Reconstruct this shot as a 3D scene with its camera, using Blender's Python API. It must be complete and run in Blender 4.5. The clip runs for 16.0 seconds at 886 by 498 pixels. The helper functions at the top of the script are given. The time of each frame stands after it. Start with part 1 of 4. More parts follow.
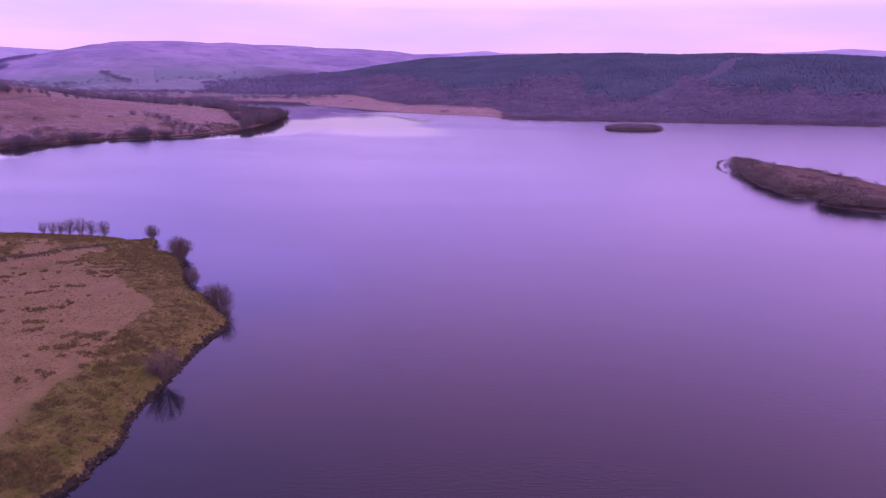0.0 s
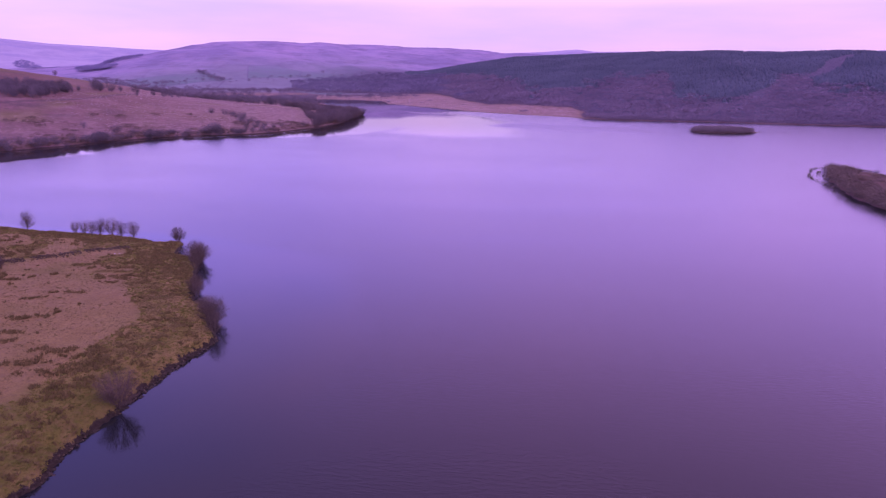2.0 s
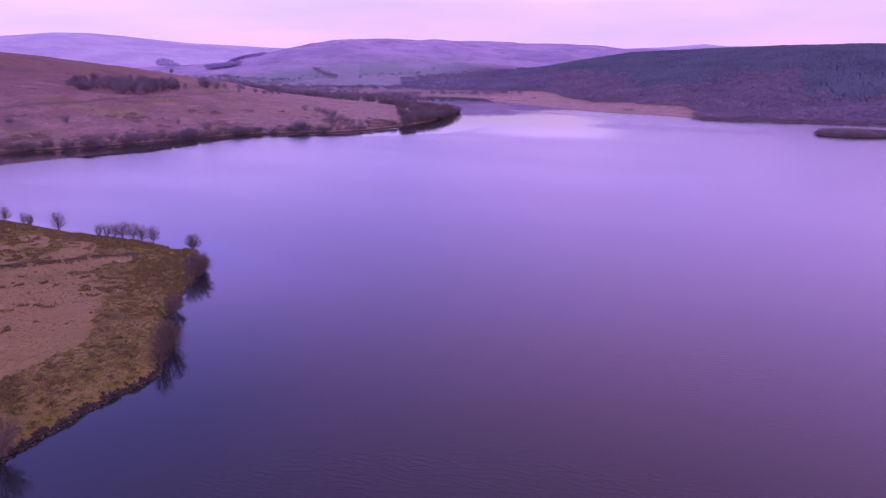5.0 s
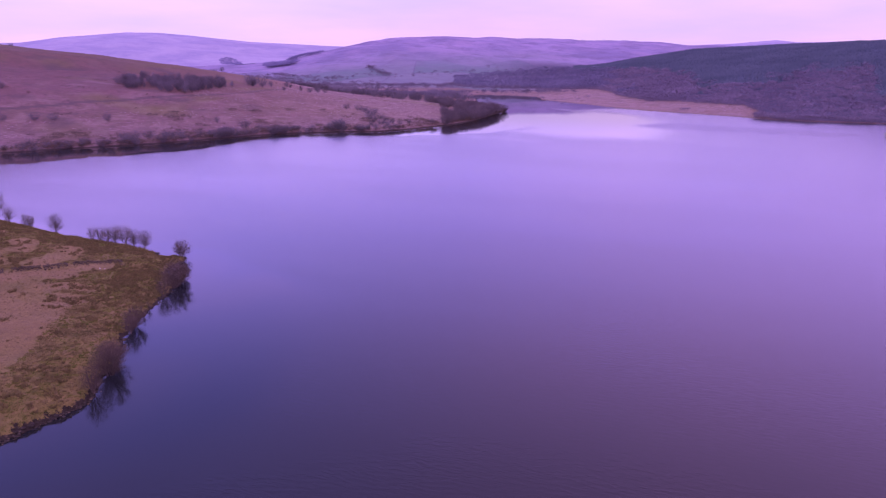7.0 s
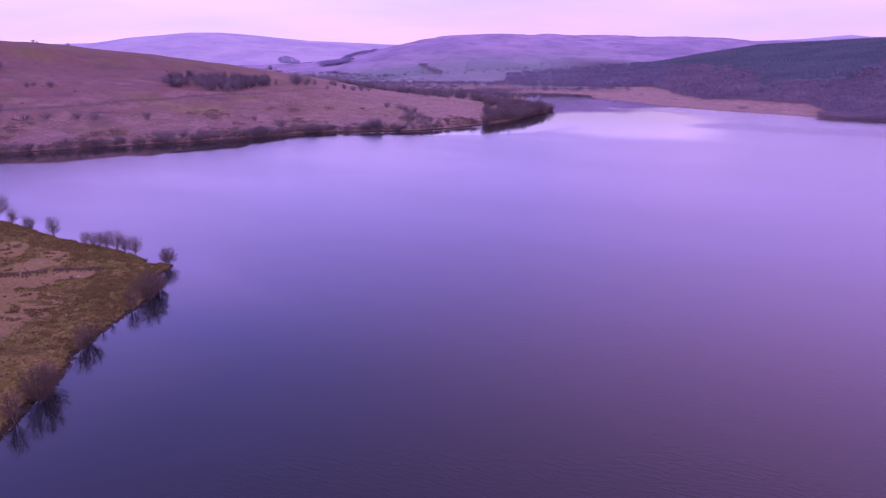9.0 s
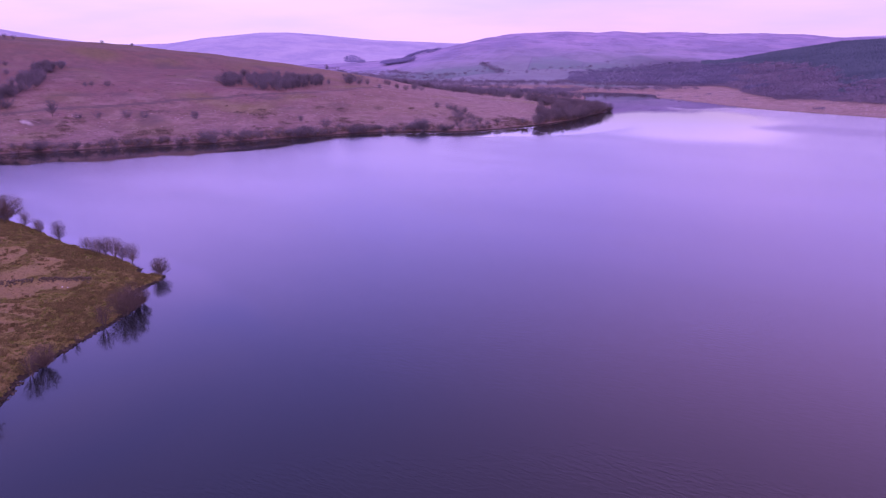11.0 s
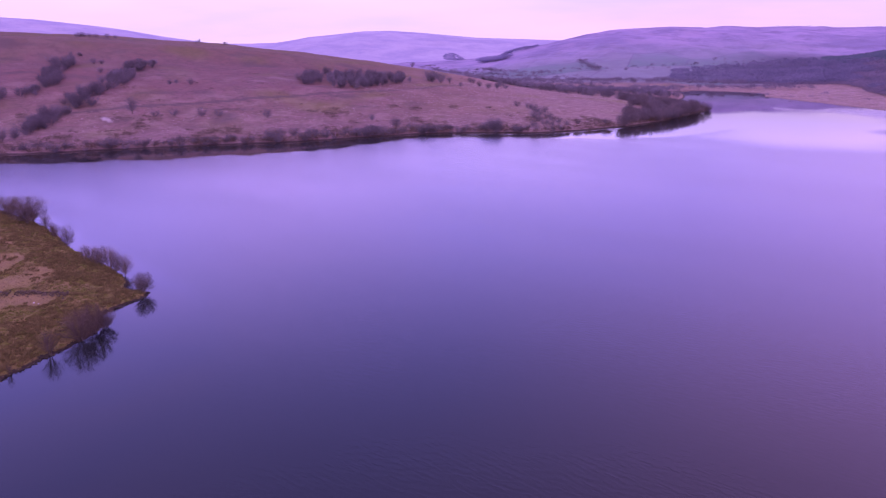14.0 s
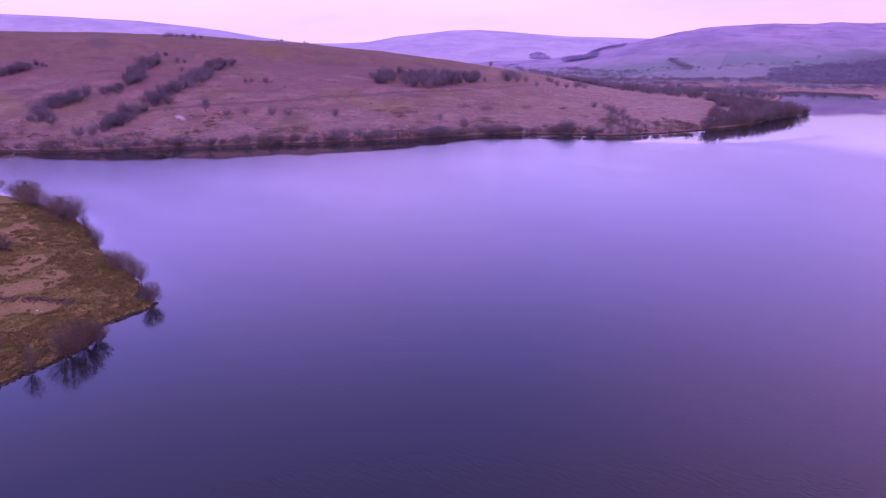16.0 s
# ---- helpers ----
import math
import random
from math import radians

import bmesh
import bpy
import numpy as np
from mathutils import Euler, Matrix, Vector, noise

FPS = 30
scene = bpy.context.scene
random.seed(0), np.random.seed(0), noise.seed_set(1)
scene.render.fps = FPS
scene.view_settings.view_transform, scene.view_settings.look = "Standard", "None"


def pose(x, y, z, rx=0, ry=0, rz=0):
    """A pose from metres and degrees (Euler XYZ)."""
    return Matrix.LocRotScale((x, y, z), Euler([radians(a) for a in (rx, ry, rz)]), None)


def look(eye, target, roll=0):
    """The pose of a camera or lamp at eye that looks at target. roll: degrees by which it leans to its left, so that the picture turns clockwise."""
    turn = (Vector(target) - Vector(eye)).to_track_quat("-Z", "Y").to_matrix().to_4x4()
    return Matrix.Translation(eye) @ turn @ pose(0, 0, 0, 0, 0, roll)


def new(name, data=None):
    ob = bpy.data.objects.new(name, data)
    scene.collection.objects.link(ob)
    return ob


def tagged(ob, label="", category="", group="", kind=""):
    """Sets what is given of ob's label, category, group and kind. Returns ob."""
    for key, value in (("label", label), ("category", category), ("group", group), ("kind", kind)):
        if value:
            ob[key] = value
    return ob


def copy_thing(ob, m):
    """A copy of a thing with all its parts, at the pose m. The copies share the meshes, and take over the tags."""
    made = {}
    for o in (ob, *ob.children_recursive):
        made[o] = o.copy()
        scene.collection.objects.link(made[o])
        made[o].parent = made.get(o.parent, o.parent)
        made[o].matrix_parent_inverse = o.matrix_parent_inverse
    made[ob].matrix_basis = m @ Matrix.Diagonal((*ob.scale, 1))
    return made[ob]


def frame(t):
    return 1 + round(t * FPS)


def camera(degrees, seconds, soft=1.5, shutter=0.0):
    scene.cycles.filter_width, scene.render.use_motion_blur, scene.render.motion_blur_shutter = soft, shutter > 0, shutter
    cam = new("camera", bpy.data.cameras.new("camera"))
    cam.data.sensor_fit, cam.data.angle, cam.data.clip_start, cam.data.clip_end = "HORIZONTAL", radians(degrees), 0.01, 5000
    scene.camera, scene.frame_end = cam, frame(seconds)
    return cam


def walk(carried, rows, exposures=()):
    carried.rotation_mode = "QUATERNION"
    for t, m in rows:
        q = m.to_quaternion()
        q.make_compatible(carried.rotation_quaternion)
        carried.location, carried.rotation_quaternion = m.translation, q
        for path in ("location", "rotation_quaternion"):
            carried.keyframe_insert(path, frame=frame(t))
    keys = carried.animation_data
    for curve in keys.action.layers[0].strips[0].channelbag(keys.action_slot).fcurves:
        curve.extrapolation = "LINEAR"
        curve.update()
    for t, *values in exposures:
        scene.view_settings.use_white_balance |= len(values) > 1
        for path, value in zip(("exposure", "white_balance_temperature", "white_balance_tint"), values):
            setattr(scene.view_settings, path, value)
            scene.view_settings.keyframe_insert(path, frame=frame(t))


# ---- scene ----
cam = camera(65.45, 16.0, soft=1.2)
PATH = [
    (0, (-0.00, -0.00, 55.00), (-0.08, 96.77, 29.78), 0.73),
    (0.5, (4.18, 4.65, 54.87), (0.91, 101.36, 29.63), 0.71),
    (1, (8.20, 9.31, 54.90), (1.96, 105.84, 29.54), 0.69),
    (1.5, (12.15, 14.02, 54.84), (2.70, 110.28, 29.45), 0.69),
    (2, (15.82, 18.70, 54.70), (3.25, 114.58, 29.22), 0.64),
    (2.5, (19.56, 23.74, 54.75), (3.82, 119.13, 29.19), 0.62),
    (3, (23.28, 28.55, 54.85), (4.47, 123.35, 29.20), 0.59),
    (3.5, (26.81, 33.56, 54.93), (5.24, 127.74, 29.13), 0.50),
    (4, (29.89, 38.55, 54.92), (5.85, 132.11, 29.05), 0.43),
    (4.8, (34.86, 46.85, 54.96), (7.08, 139.35, 28.92), 0.38),
    (5.6, (39.42, 55.25, 54.97), (8.27, 146.63, 28.77), 0.33),
    (6.5, (44.01, 64.81, 54.93), (9.37, 154.84, 28.56), 0.26),
    (7, (46.03, 70.06, 54.77), (9.56, 159.35, 28.38), 0.18),
    (7.5, (48.23, 75.56, 54.68), (9.91, 164.05, 28.19), 0.14),
    (8, (50.21, 80.68, 54.60), (10.10, 168.34, 28.03), 0.03),
    (8.5, (52.11, 85.88, 54.53), (10.12, 172.65, 27.91), -0.04),
    (9, (53.85, 90.89, 54.42), (10.04, 176.74, 27.75), -0.13),
    (9.8, (55.67, 99.89, 54.27), (8.73, 184.00, 27.54), -0.21),
    (10.6, (57.03, 108.98, 54.10), (6.88, 191.21, 27.34), -0.29),
    (11.5, (58.04, 119.31, 53.91), (4.23, 199.22, 27.11), -0.37),
    (12, (58.56, 124.95, 53.76), (2.69, 203.43, 26.94), -0.43),
    (12.5, (58.89, 130.57, 53.63), (1.12, 207.65, 26.77), -0.48),
    (13, (59.10, 136.11, 53.41), (-0.42, 211.83, 26.49), -0.57),
    (13.5, (59.20, 141.75, 53.33), (-2.06, 216.06, 26.39), -0.58),
    (14, (59.08, 147.11, 53.23), (-3.93, 219.93, 26.25), -0.62),
    (14.5, (58.70, 152.71, 53.06), (-6.74, 223.37, 26.16), -0.62),
    (15, (58.10, 158.08, 52.93), (-9.56, 226.62, 26.01), -0.66),
    (15.5, (57.27, 163.48, 52.84), (-12.45, 229.92, 25.89), -0.64),
    (16, (56.52, 168.43, 52.55), (-15.01, 232.91, 25.61), -0.72),
]
EXPOSURES = [(0.0, 0.01, 5800, 28), (4.0, 0.02, 5710, 25.5), (8.0, 0.09, 5620, 21.5), (12.0, 0.14, 5610, 22), (16.0, 0.20, 5630, 22.5)]
walk(cam, [(t, look(eye, target, roll)) for t, eye, target, roll in PATH], EXPOSURES)

# ---- sky and light ----
SUN_BEARING, SUN_HEIGHT = 200.0, 38.0  # degrees to the left of +y, degrees above the horizon
world = bpy.data.worlds.new("evening_sky")
scene.world = world
world.use_nodes = True
wn, wl = world.node_tree.nodes, world.node_tree.links
wn.clear()


def wnode(kind, **values):
    n = wn.new(kind)
    for key, value in values.items():
        n.inputs[key].default_value = value
    return n


w_out, w_back = wn.new("ShaderNodeOutputWorld"), wn.new("ShaderNodeBackground")
w_sky = wn.new("ShaderNodeTexSky")
w_sky.sky_type, w_sky.sun_disc = "NISHITA", False
w_sky.sun_elevation, w_sky.sun_rotation = radians(SUN_HEIGHT), radians(-SUN_BEARING)
w_scale = wn.new("ShaderNodeVectorMath")
w_scale.operation = "SCALE"
w_scale.inputs["Scale"].default_value = 0.08
w_coord, w_split = wn.new("ShaderNodeTexCoord"), wn.new("ShaderNodeSeparateXYZ")
w_ramp = wn.new("ShaderNodeValToRGB")  # the thin evening cloud, from the horizon up
for place, colour in ((0.0, (1.02, 0.63, 0.92)), (0.05, (0.98, 0.64, 0.99)), (0.078, (1.0, 0.67, 1.06)), (0.11, (1.52, 0.98, 1.98)), (0.16, (1.36, 0.86, 2.06)), (0.28, (1.40, 0.86, 2.32)), (0.44, (1.0, 0.58, 1.5)), (0.6, (0.72, 0.42, 0.98)), (1.0, (0.62, 0.37, 0.84))):
    e = w_ramp.color_ramp.elements[0] if place == 0 else w_ramp.color_ramp.elements[-1] if place == 1 else w_ramp.color_ramp.elements.new(place)
    e.position, e.color = place, (*colour, 1)
w_map = wn.new("ShaderNodeMapping")
w_map.inputs["Scale"].default_value = (1.6, 1.6, 9.0)
w_noise = wnode("ShaderNodeTexNoise", Scale=1.7, Detail=5.0, Roughness=0.55)
w_cloud = wn.new("ShaderNodeMapRange")
w_cloud.inputs["From Min"].default_value, w_cloud.inputs["From Max"].default_value = 0.3, 0.7
w_cloud.inputs["To Min"].default_value, w_cloud.inputs["To Max"].default_value = 0.0, 1.0
w_tint = wn.new("ShaderNodeMix")
w_tint.data_type = "RGBA"
w_tint.inputs["A"].default_value, w_tint.inputs["B"].default_value = (0.86, 0.92, 1.03, 1), (1.14, 1.05, 1.0, 1)
w_mul = wn.new("ShaderNodeMix")
w_mul.data_type, w_mul.blend_type = "RGBA", "MULTIPLY"
w_mul.inputs["Factor"].default_value = 1.0
w_mix = wn.new("ShaderNodeMix")
w_mix.data_type = "RGBA"
w_mix.inputs["Factor"].default_value = 0.9
wl.new(w_coord.outputs["Generated"], w_split.inputs[0])
wl.new(w_coord.outputs["Generated"], w_map.inputs["Vector"])
wl.new(w_map.outputs[0], w_noise.inputs["Vector"])
wl.new(w_split.outputs["Z"], w_ramp.inputs["Fac"])
wl.new(w_noise.outputs["Fac"], w_cloud.inputs["Value"])
wl.new(w_cloud.outputs[0], w_tint.inputs["Factor"])
wl.new(w_ramp.outputs["Color"], w_mul.inputs["A"])
wl.new(w_tint.outputs["Result"], w_mul.inputs["B"])
wl.new(w_sky.outputs[0], w_scale.inputs[0])
wl.new(w_scale.outputs[0], w_mix.inputs["A"])
w_side = wn.new("ShaderNodeMapRange")  # the upper sky is deeper blue on the side away from the afterglow
w_side.interpolation_type = "SMOOTHSTEP"
w_side.inputs["From Min"].default_value, w_side.inputs["From Max"].default_value = -0.68, 0.08
w_blue = wn.new("ShaderNodeMix")
w_blue.data_type = "RGBA"
w_blue.inputs["A"].default_value, w_blue.inputs["B"].default_value = (0.73, 0.98, 1.13, 1), (1.76, 1.51, 1.30, 1)
w_high = wn.new("ShaderNodeMapRange")
w_high.interpolation_type = "SMOOTHSTEP"
w_high.inputs["From Min"].default_value, w_high.inputs["From Max"].default_value = 0.1, 0.48
w_low = wn.new("ShaderNodeValToRGB")  # and the afterglow near the horizon has a duller, bluer gap
for place, colour in ((0.0, (1.03, 1.02, 1.10)), (0.12, (1.03, 1.02, 1.07)), (0.22, (1.00, 0.99, 1.04)), (0.33, (0.84, 0.84, 0.95)), (0.44, (0.97, 0.93, 0.97)), (1.0, (0.98, 0.90, 0.92))):
    e = w_low.color_ramp.elements[0] if place == 0 else w_low.color_ramp.elements[-1] if place == 1 else w_low.color_ramp.elements.new(place)
    e.position, e.color = place, (*colour, 1)
w_half = wn.new("ShaderNodeMapRange")
w_half.inputs["From Min"].default_value = -1.0
w_both = wn.new("ShaderNodeMix")
w_both.data_type = "RGBA"
w_deep = wn.new("ShaderNodeMix")
w_deep.data_type, w_deep.blend_type = "RGBA", "MULTIPLY"
w_deep.inputs["Factor"].default_value = 1.0
wl.new(w_split.outputs["X"], w_side.inputs["Value"])
wl.new(w_split.outputs["Z"], w_high.inputs["Value"])
wl.new(w_side.outputs[0], w_blue.inputs["Factor"])
wl.new(w_split.outputs["X"], w_half.inputs["Value"])
wl.new(w_half.outputs[0], w_low.inputs["Fac"])
wl.new(w_high.outputs[0], w_both.inputs["Factor"])
wl.new(w_low.outputs["Color"], w_both.inputs["A"])
wl.new(w_blue.outputs["Result"], w_both.inputs["B"])
wl.new(w_mul.outputs["Result"], w_deep.inputs["A"])
wl.new(w_both.outputs["Result"], w_deep.inputs["B"])
wl.new(w_deep.outputs["Result"], w_mix.inputs["B"])
wl.new(w_mix.outputs["Result"], w_back.inputs["Color"])
wl.new(w_back.outputs[0], w_out.inputs["Surface"])

sun = new("sun", bpy.data.lights.new("sun", "SUN"))
sun.data.energy, sun.data.angle, sun.data.color = 0.7, radians(30), (1.0, 0.84, 0.9)
a, h = radians(SUN_BEARING), radians(SUN_HEIGHT)
sun.matrix_world = look((0, 0, 300), (100 * math.sin(a) * math.cos(h), -100 * math.cos(a) * math.cos(h), 300 - 100 * math.sin(h)))


# ---- materials ----
def material(name):
    m = bpy.data.materials.new(name)
    m.use_nodes = True
    return m, m.node_tree.nodes, m.node_tree.links, m.node_tree.nodes["Principled BSDF"]


def coords(nodes, links, scale=(1, 1, 1)):
    c, g = nodes.new("ShaderNodeNewGeometry"), nodes.new("ShaderNodeMapping")
    g.inputs["Scale"].default_value = scale
    links.new(c.outputs["Position"], g.inputs["Vector"])
    return g.outputs[0]


def grain(nodes, links, at, scale, low=0.35, high=0.65, detail=5.0, rough=0.6):
    """Noise of the given scale, stretched between low and high to 0..1."""
    n, r = nodes.new("ShaderNodeTexNoise"), nodes.new("ShaderNodeMapRange")
    n.inputs["Scale"].default_value, n.inputs["Detail"].default_value, n.inputs["Roughness"].default_value = scale, detail, rough
    r.inputs["From Min"].default_value, r.inputs["From Max"].default_value = low, high
    links.new(at, n.inputs["Vector"])
    links.new(n.outputs["Fac"], r.inputs["Value"])
    return r.outputs[0]


def blend(nodes, links, factor, a, b, how="MIX"):
    m = nodes.new("ShaderNodeMix")
    m.data_type, m.blend_type = "RGBA", how
    for key, value in (("Factor", factor), ("A", a), ("B", b)):
        if isinstance(value, (int, float)):
            m.inputs[key].default_value = value
        elif isinstance(value, tuple):
            m.inputs[key].default_value = (*value, 1)
        else:
            links.new(value, m.inputs[key])
    return m.outputs["Result"]


def times(nodes, links, a, b):
    m = nodes.new("ShaderNodeMath")
    m.operation = "MULTIPLY"
    for k, value in enumerate((a, b)):
        if isinstance(value, (int, float)):
            m.inputs[k].default_value = value
        else:
            links.new(value, m.inputs[k])
    return m.outputs[0]


def attribute(nodes, name):
    n = nodes.new("ShaderNodeAttribute")
    n.attribute_name = name
    return n.outputs["Fac"]


def relief(nodes, links, shader, height, strength, distance):
    b = nodes.new("ShaderNodeBump")
    b.inputs["Strength"].default_value, b.inputs["Distance"].default_value = strength, distance
    links.new(height, b.inputs["Height"])
    links.new(b.outputs[0], shader.inputs["Normal"])


def speckled(name, dark, light, scale, rough=0.85, by_object=0.0, bump=0.0):
    """A plain natural surface: two tones in coarse and fine grain, and a shift from object to object."""
    m, nodes, links, shader = material(name)
    at = coords(nodes, links)
    colour = blend(nodes, links, grain(nodes, links, at, scale), dark, light)
    colour = blend(nodes, links, times(nodes, links, grain(nodes, links, at, scale * 9), 0.45), colour, dark)
    if by_object:
        info, shift = nodes.new("ShaderNodeObjectInfo"), nodes.new("ShaderNodeHueSaturation")
        r = nodes.new("ShaderNodeMapRange")
        r.inputs["To Min"].default_value, r.inputs["To Max"].default_value = 1 - by_object, 1 + by_object
        links.new(info.outputs["Random"], r.inputs["Value"])
        links.new(r.outputs[0], shift.inputs["Value"])
        links.new(colour, shift.inputs["Color"])
        colour = shift.outputs[0]
    links.new(colour, shader.inputs["Base Color"])
    shader.inputs["Roughness"].default_value = rough
    shader.inputs["Specular IOR Level"].default_value = 0.2
    if bump:
        relief(nodes, links, shader, grain(nodes, links, at, scale * 4), 0.8, bump)
    return m


def make_ground_material():
    m, nodes, links, shader = material("winter_grassland")
    at = coords(nodes, links)
    flat = coords(nodes, links, (1, 1, 0.2))
    big, mid, fine = grain(nodes, links, at, 0.035, 0.35, 0.65), grain(nodes, links, at, 0.22, 0.38, 0.62), grain(nodes, links, at, 2.0, 0.35, 0.68, 6, 0.7)
    # dead grass
    tan = blend(nodes, links, mid, (0.298, 0.232, 0.066), (0.372, 0.295, 0.087))
    tan = blend(nodes, links, times(nodes, links, big, 0.6), tan, (0.315, 0.222, 0.068))
    tan = blend(nodes, links, times(nodes, links, grain(nodes, links, at, 0.10, 0.46, 0.62, 5, 0.7), 0.45), tan, (0.255, 0.215, 0.058))
    tan = blend(nodes, links, times(nodes, links, grain(nodes, links, at, 0.75, 0.48, 0.66, 6, 0.72), 0.55), tan, (0.195, 0.142, 0.055))
    # moss and short green grass
    green = blend(nodes, links, mid, (0.118, 0.146, 0.020), (0.208, 0.215, 0.040))
    green = blend(nodes, links, times(nodes, links, grain(nodes, links, at, 0.6, 0.46, 0.64, 6, 0.72), 0.5), green, (0.205, 0.160, 0.052))
    # bracken on the hill
    rust = blend(nodes, links, big, (0.206, 0.122, 0.134), (0.280, 0.172, 0.184))
    rust = blend(nodes, links, times(nodes, links, grain(nodes, links, flat, 0.09, 0.45, 0.6), 0.5), rust, (0.185, 0.155, 0.118))
    rust = blend(nodes, links, times(nodes, links, grain(nodes, links, at, 0.22, 0.46, 0.60, 7, 0.72), 0.7), rust, (0.100, 0.076, 0.088))
    rust = blend(nodes, links, times(nodes, links, grain(nodes, links, flat, 0.05, 0.50, 0.62), 0.55), rust, (0.37, 0.278, 0.260))
    rust = blend(nodes, links, times(nodes, links, grain(nodes, links, at, 0.55, 0.46, 0.62, 5, 0.7), 0.45), rust, (0.120, 0.083, 0.090))
    rust = blend(nodes, links, attribute(nodes, "bracken"), rust, blend(nodes, links, grain(nodes, links, flat, 0.11, 0.4, 0.62, 7, 0.7), (0.242, 0.120, 0.122), (0.148, 0.084, 0.090)))
    sedge = blend(nodes, links, grain(nodes, links, at, 0.16, 0.36, 0.64, 8, 0.75), (0.19, 0.14, 0.132), (0.48, 0.375, 0.345))
    tan = blend(nodes, links, times(nodes, links, attribute(nodes, "sedge"), 0.9), tan, sedge)
    # moor and pasture farther off: blue distance haze mixed into their colours
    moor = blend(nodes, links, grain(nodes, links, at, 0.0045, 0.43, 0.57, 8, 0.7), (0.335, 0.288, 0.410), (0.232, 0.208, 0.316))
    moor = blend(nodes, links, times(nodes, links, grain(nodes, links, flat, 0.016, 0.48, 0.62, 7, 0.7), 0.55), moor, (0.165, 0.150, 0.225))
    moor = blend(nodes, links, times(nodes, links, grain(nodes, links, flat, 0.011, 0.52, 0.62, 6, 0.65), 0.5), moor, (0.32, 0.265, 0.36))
    plots, walls = nodes.new("ShaderNodeTexVoronoi"), nodes.new("ShaderNodeTexVoronoi")
    walls.feature = "DISTANCE_TO_EDGE"
    slant = coords(nodes, links, (1, 0.7, 0))
    for n in (plots, walls):
        n.inputs["Scale"].default_value = 0.0075
        links.new(slant, n.inputs["Vector"])
    hue = nodes.new("ShaderNodeSeparateColor")
    links.new(plots.outputs["Color"], hue.inputs[0])
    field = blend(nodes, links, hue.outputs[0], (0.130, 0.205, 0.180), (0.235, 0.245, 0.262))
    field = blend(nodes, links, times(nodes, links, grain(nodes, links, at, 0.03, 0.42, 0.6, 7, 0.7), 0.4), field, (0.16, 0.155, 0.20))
    line = nodes.new("ShaderNodeMapRange")
    line.inputs["From Min"].default_value, line.inputs["From Max"].default_value = 0.008, 0.018
    line.inputs["To Min"].default_value, line.inputs["To Max"].default_value = 0.4, 0.0
    links.new(walls.outputs["Distance"], line.inputs["Value"])
    field = blend(nodes, links, line.outputs[0], field, (0.11, 0.105, 0.155))
    # floor of the far wood, blued for haze as its trees are
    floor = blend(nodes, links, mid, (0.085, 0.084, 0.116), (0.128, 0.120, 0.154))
    colour = blend(nodes, links, attribute(nodes, "rust"), tan, rust)
    colour = blend(nodes, links, attribute(nodes, "moss"), colour, green)
    colour = blend(nodes, links, times(nodes, links, fine, 0.5), colour, (0.165, 0.118, 0.060))
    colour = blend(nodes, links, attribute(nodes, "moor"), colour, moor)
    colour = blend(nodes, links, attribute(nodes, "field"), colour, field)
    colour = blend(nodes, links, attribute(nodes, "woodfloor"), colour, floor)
    colour = blend(nodes, links, attribute(nodes, "track"), colour, (0.110, 0.087, 0.082))
    edge, worn = nodes.new("ShaderNodeMath"), nodes.new("ShaderNodeMapRange")
    edge.operation = "MULTIPLY_ADD"
    links.new(grain(nodes, links, at, 0.9, 0.3, 0.7, 6, 0.65), edge.inputs[0])
    edge.inputs[1].default_value = -1.1
    links.new(attribute(nodes, "shore"), edge.inputs[2])
    worn.inputs["From Min"].default_value, worn.inputs["From Max"].default_value = 0.30, 0.10
    links.new(edge.outputs[0], worn.inputs["Value"])
    colour = blend(nodes, links, worn.outputs[0], colour, blend(nodes, links, attribute(nodes, "rust"), blend(nodes, links, fine, (0.030, 0.026, 0.019), (0.070, 0.058, 0.042)), (0.098, 0.073, 0.066)))
    colour = blend(nodes, links, attribute(nodes, "shingle"), colour, blend(nodes, links, fine, (0.34, 0.30, 0.28), (0.50, 0.45, 0.42)))
    links.new(colour, shader.inputs["Base Color"])
    shader.inputs["Roughness"].default_value = 0.95
    shader.inputs["Specular IOR Level"].default_value = 0.1
    relief(nodes, links, shader, grain(nodes, links, at, 2.4, 0.25, 0.75, 6, 0.7), 1.0, 0.35)
    return m


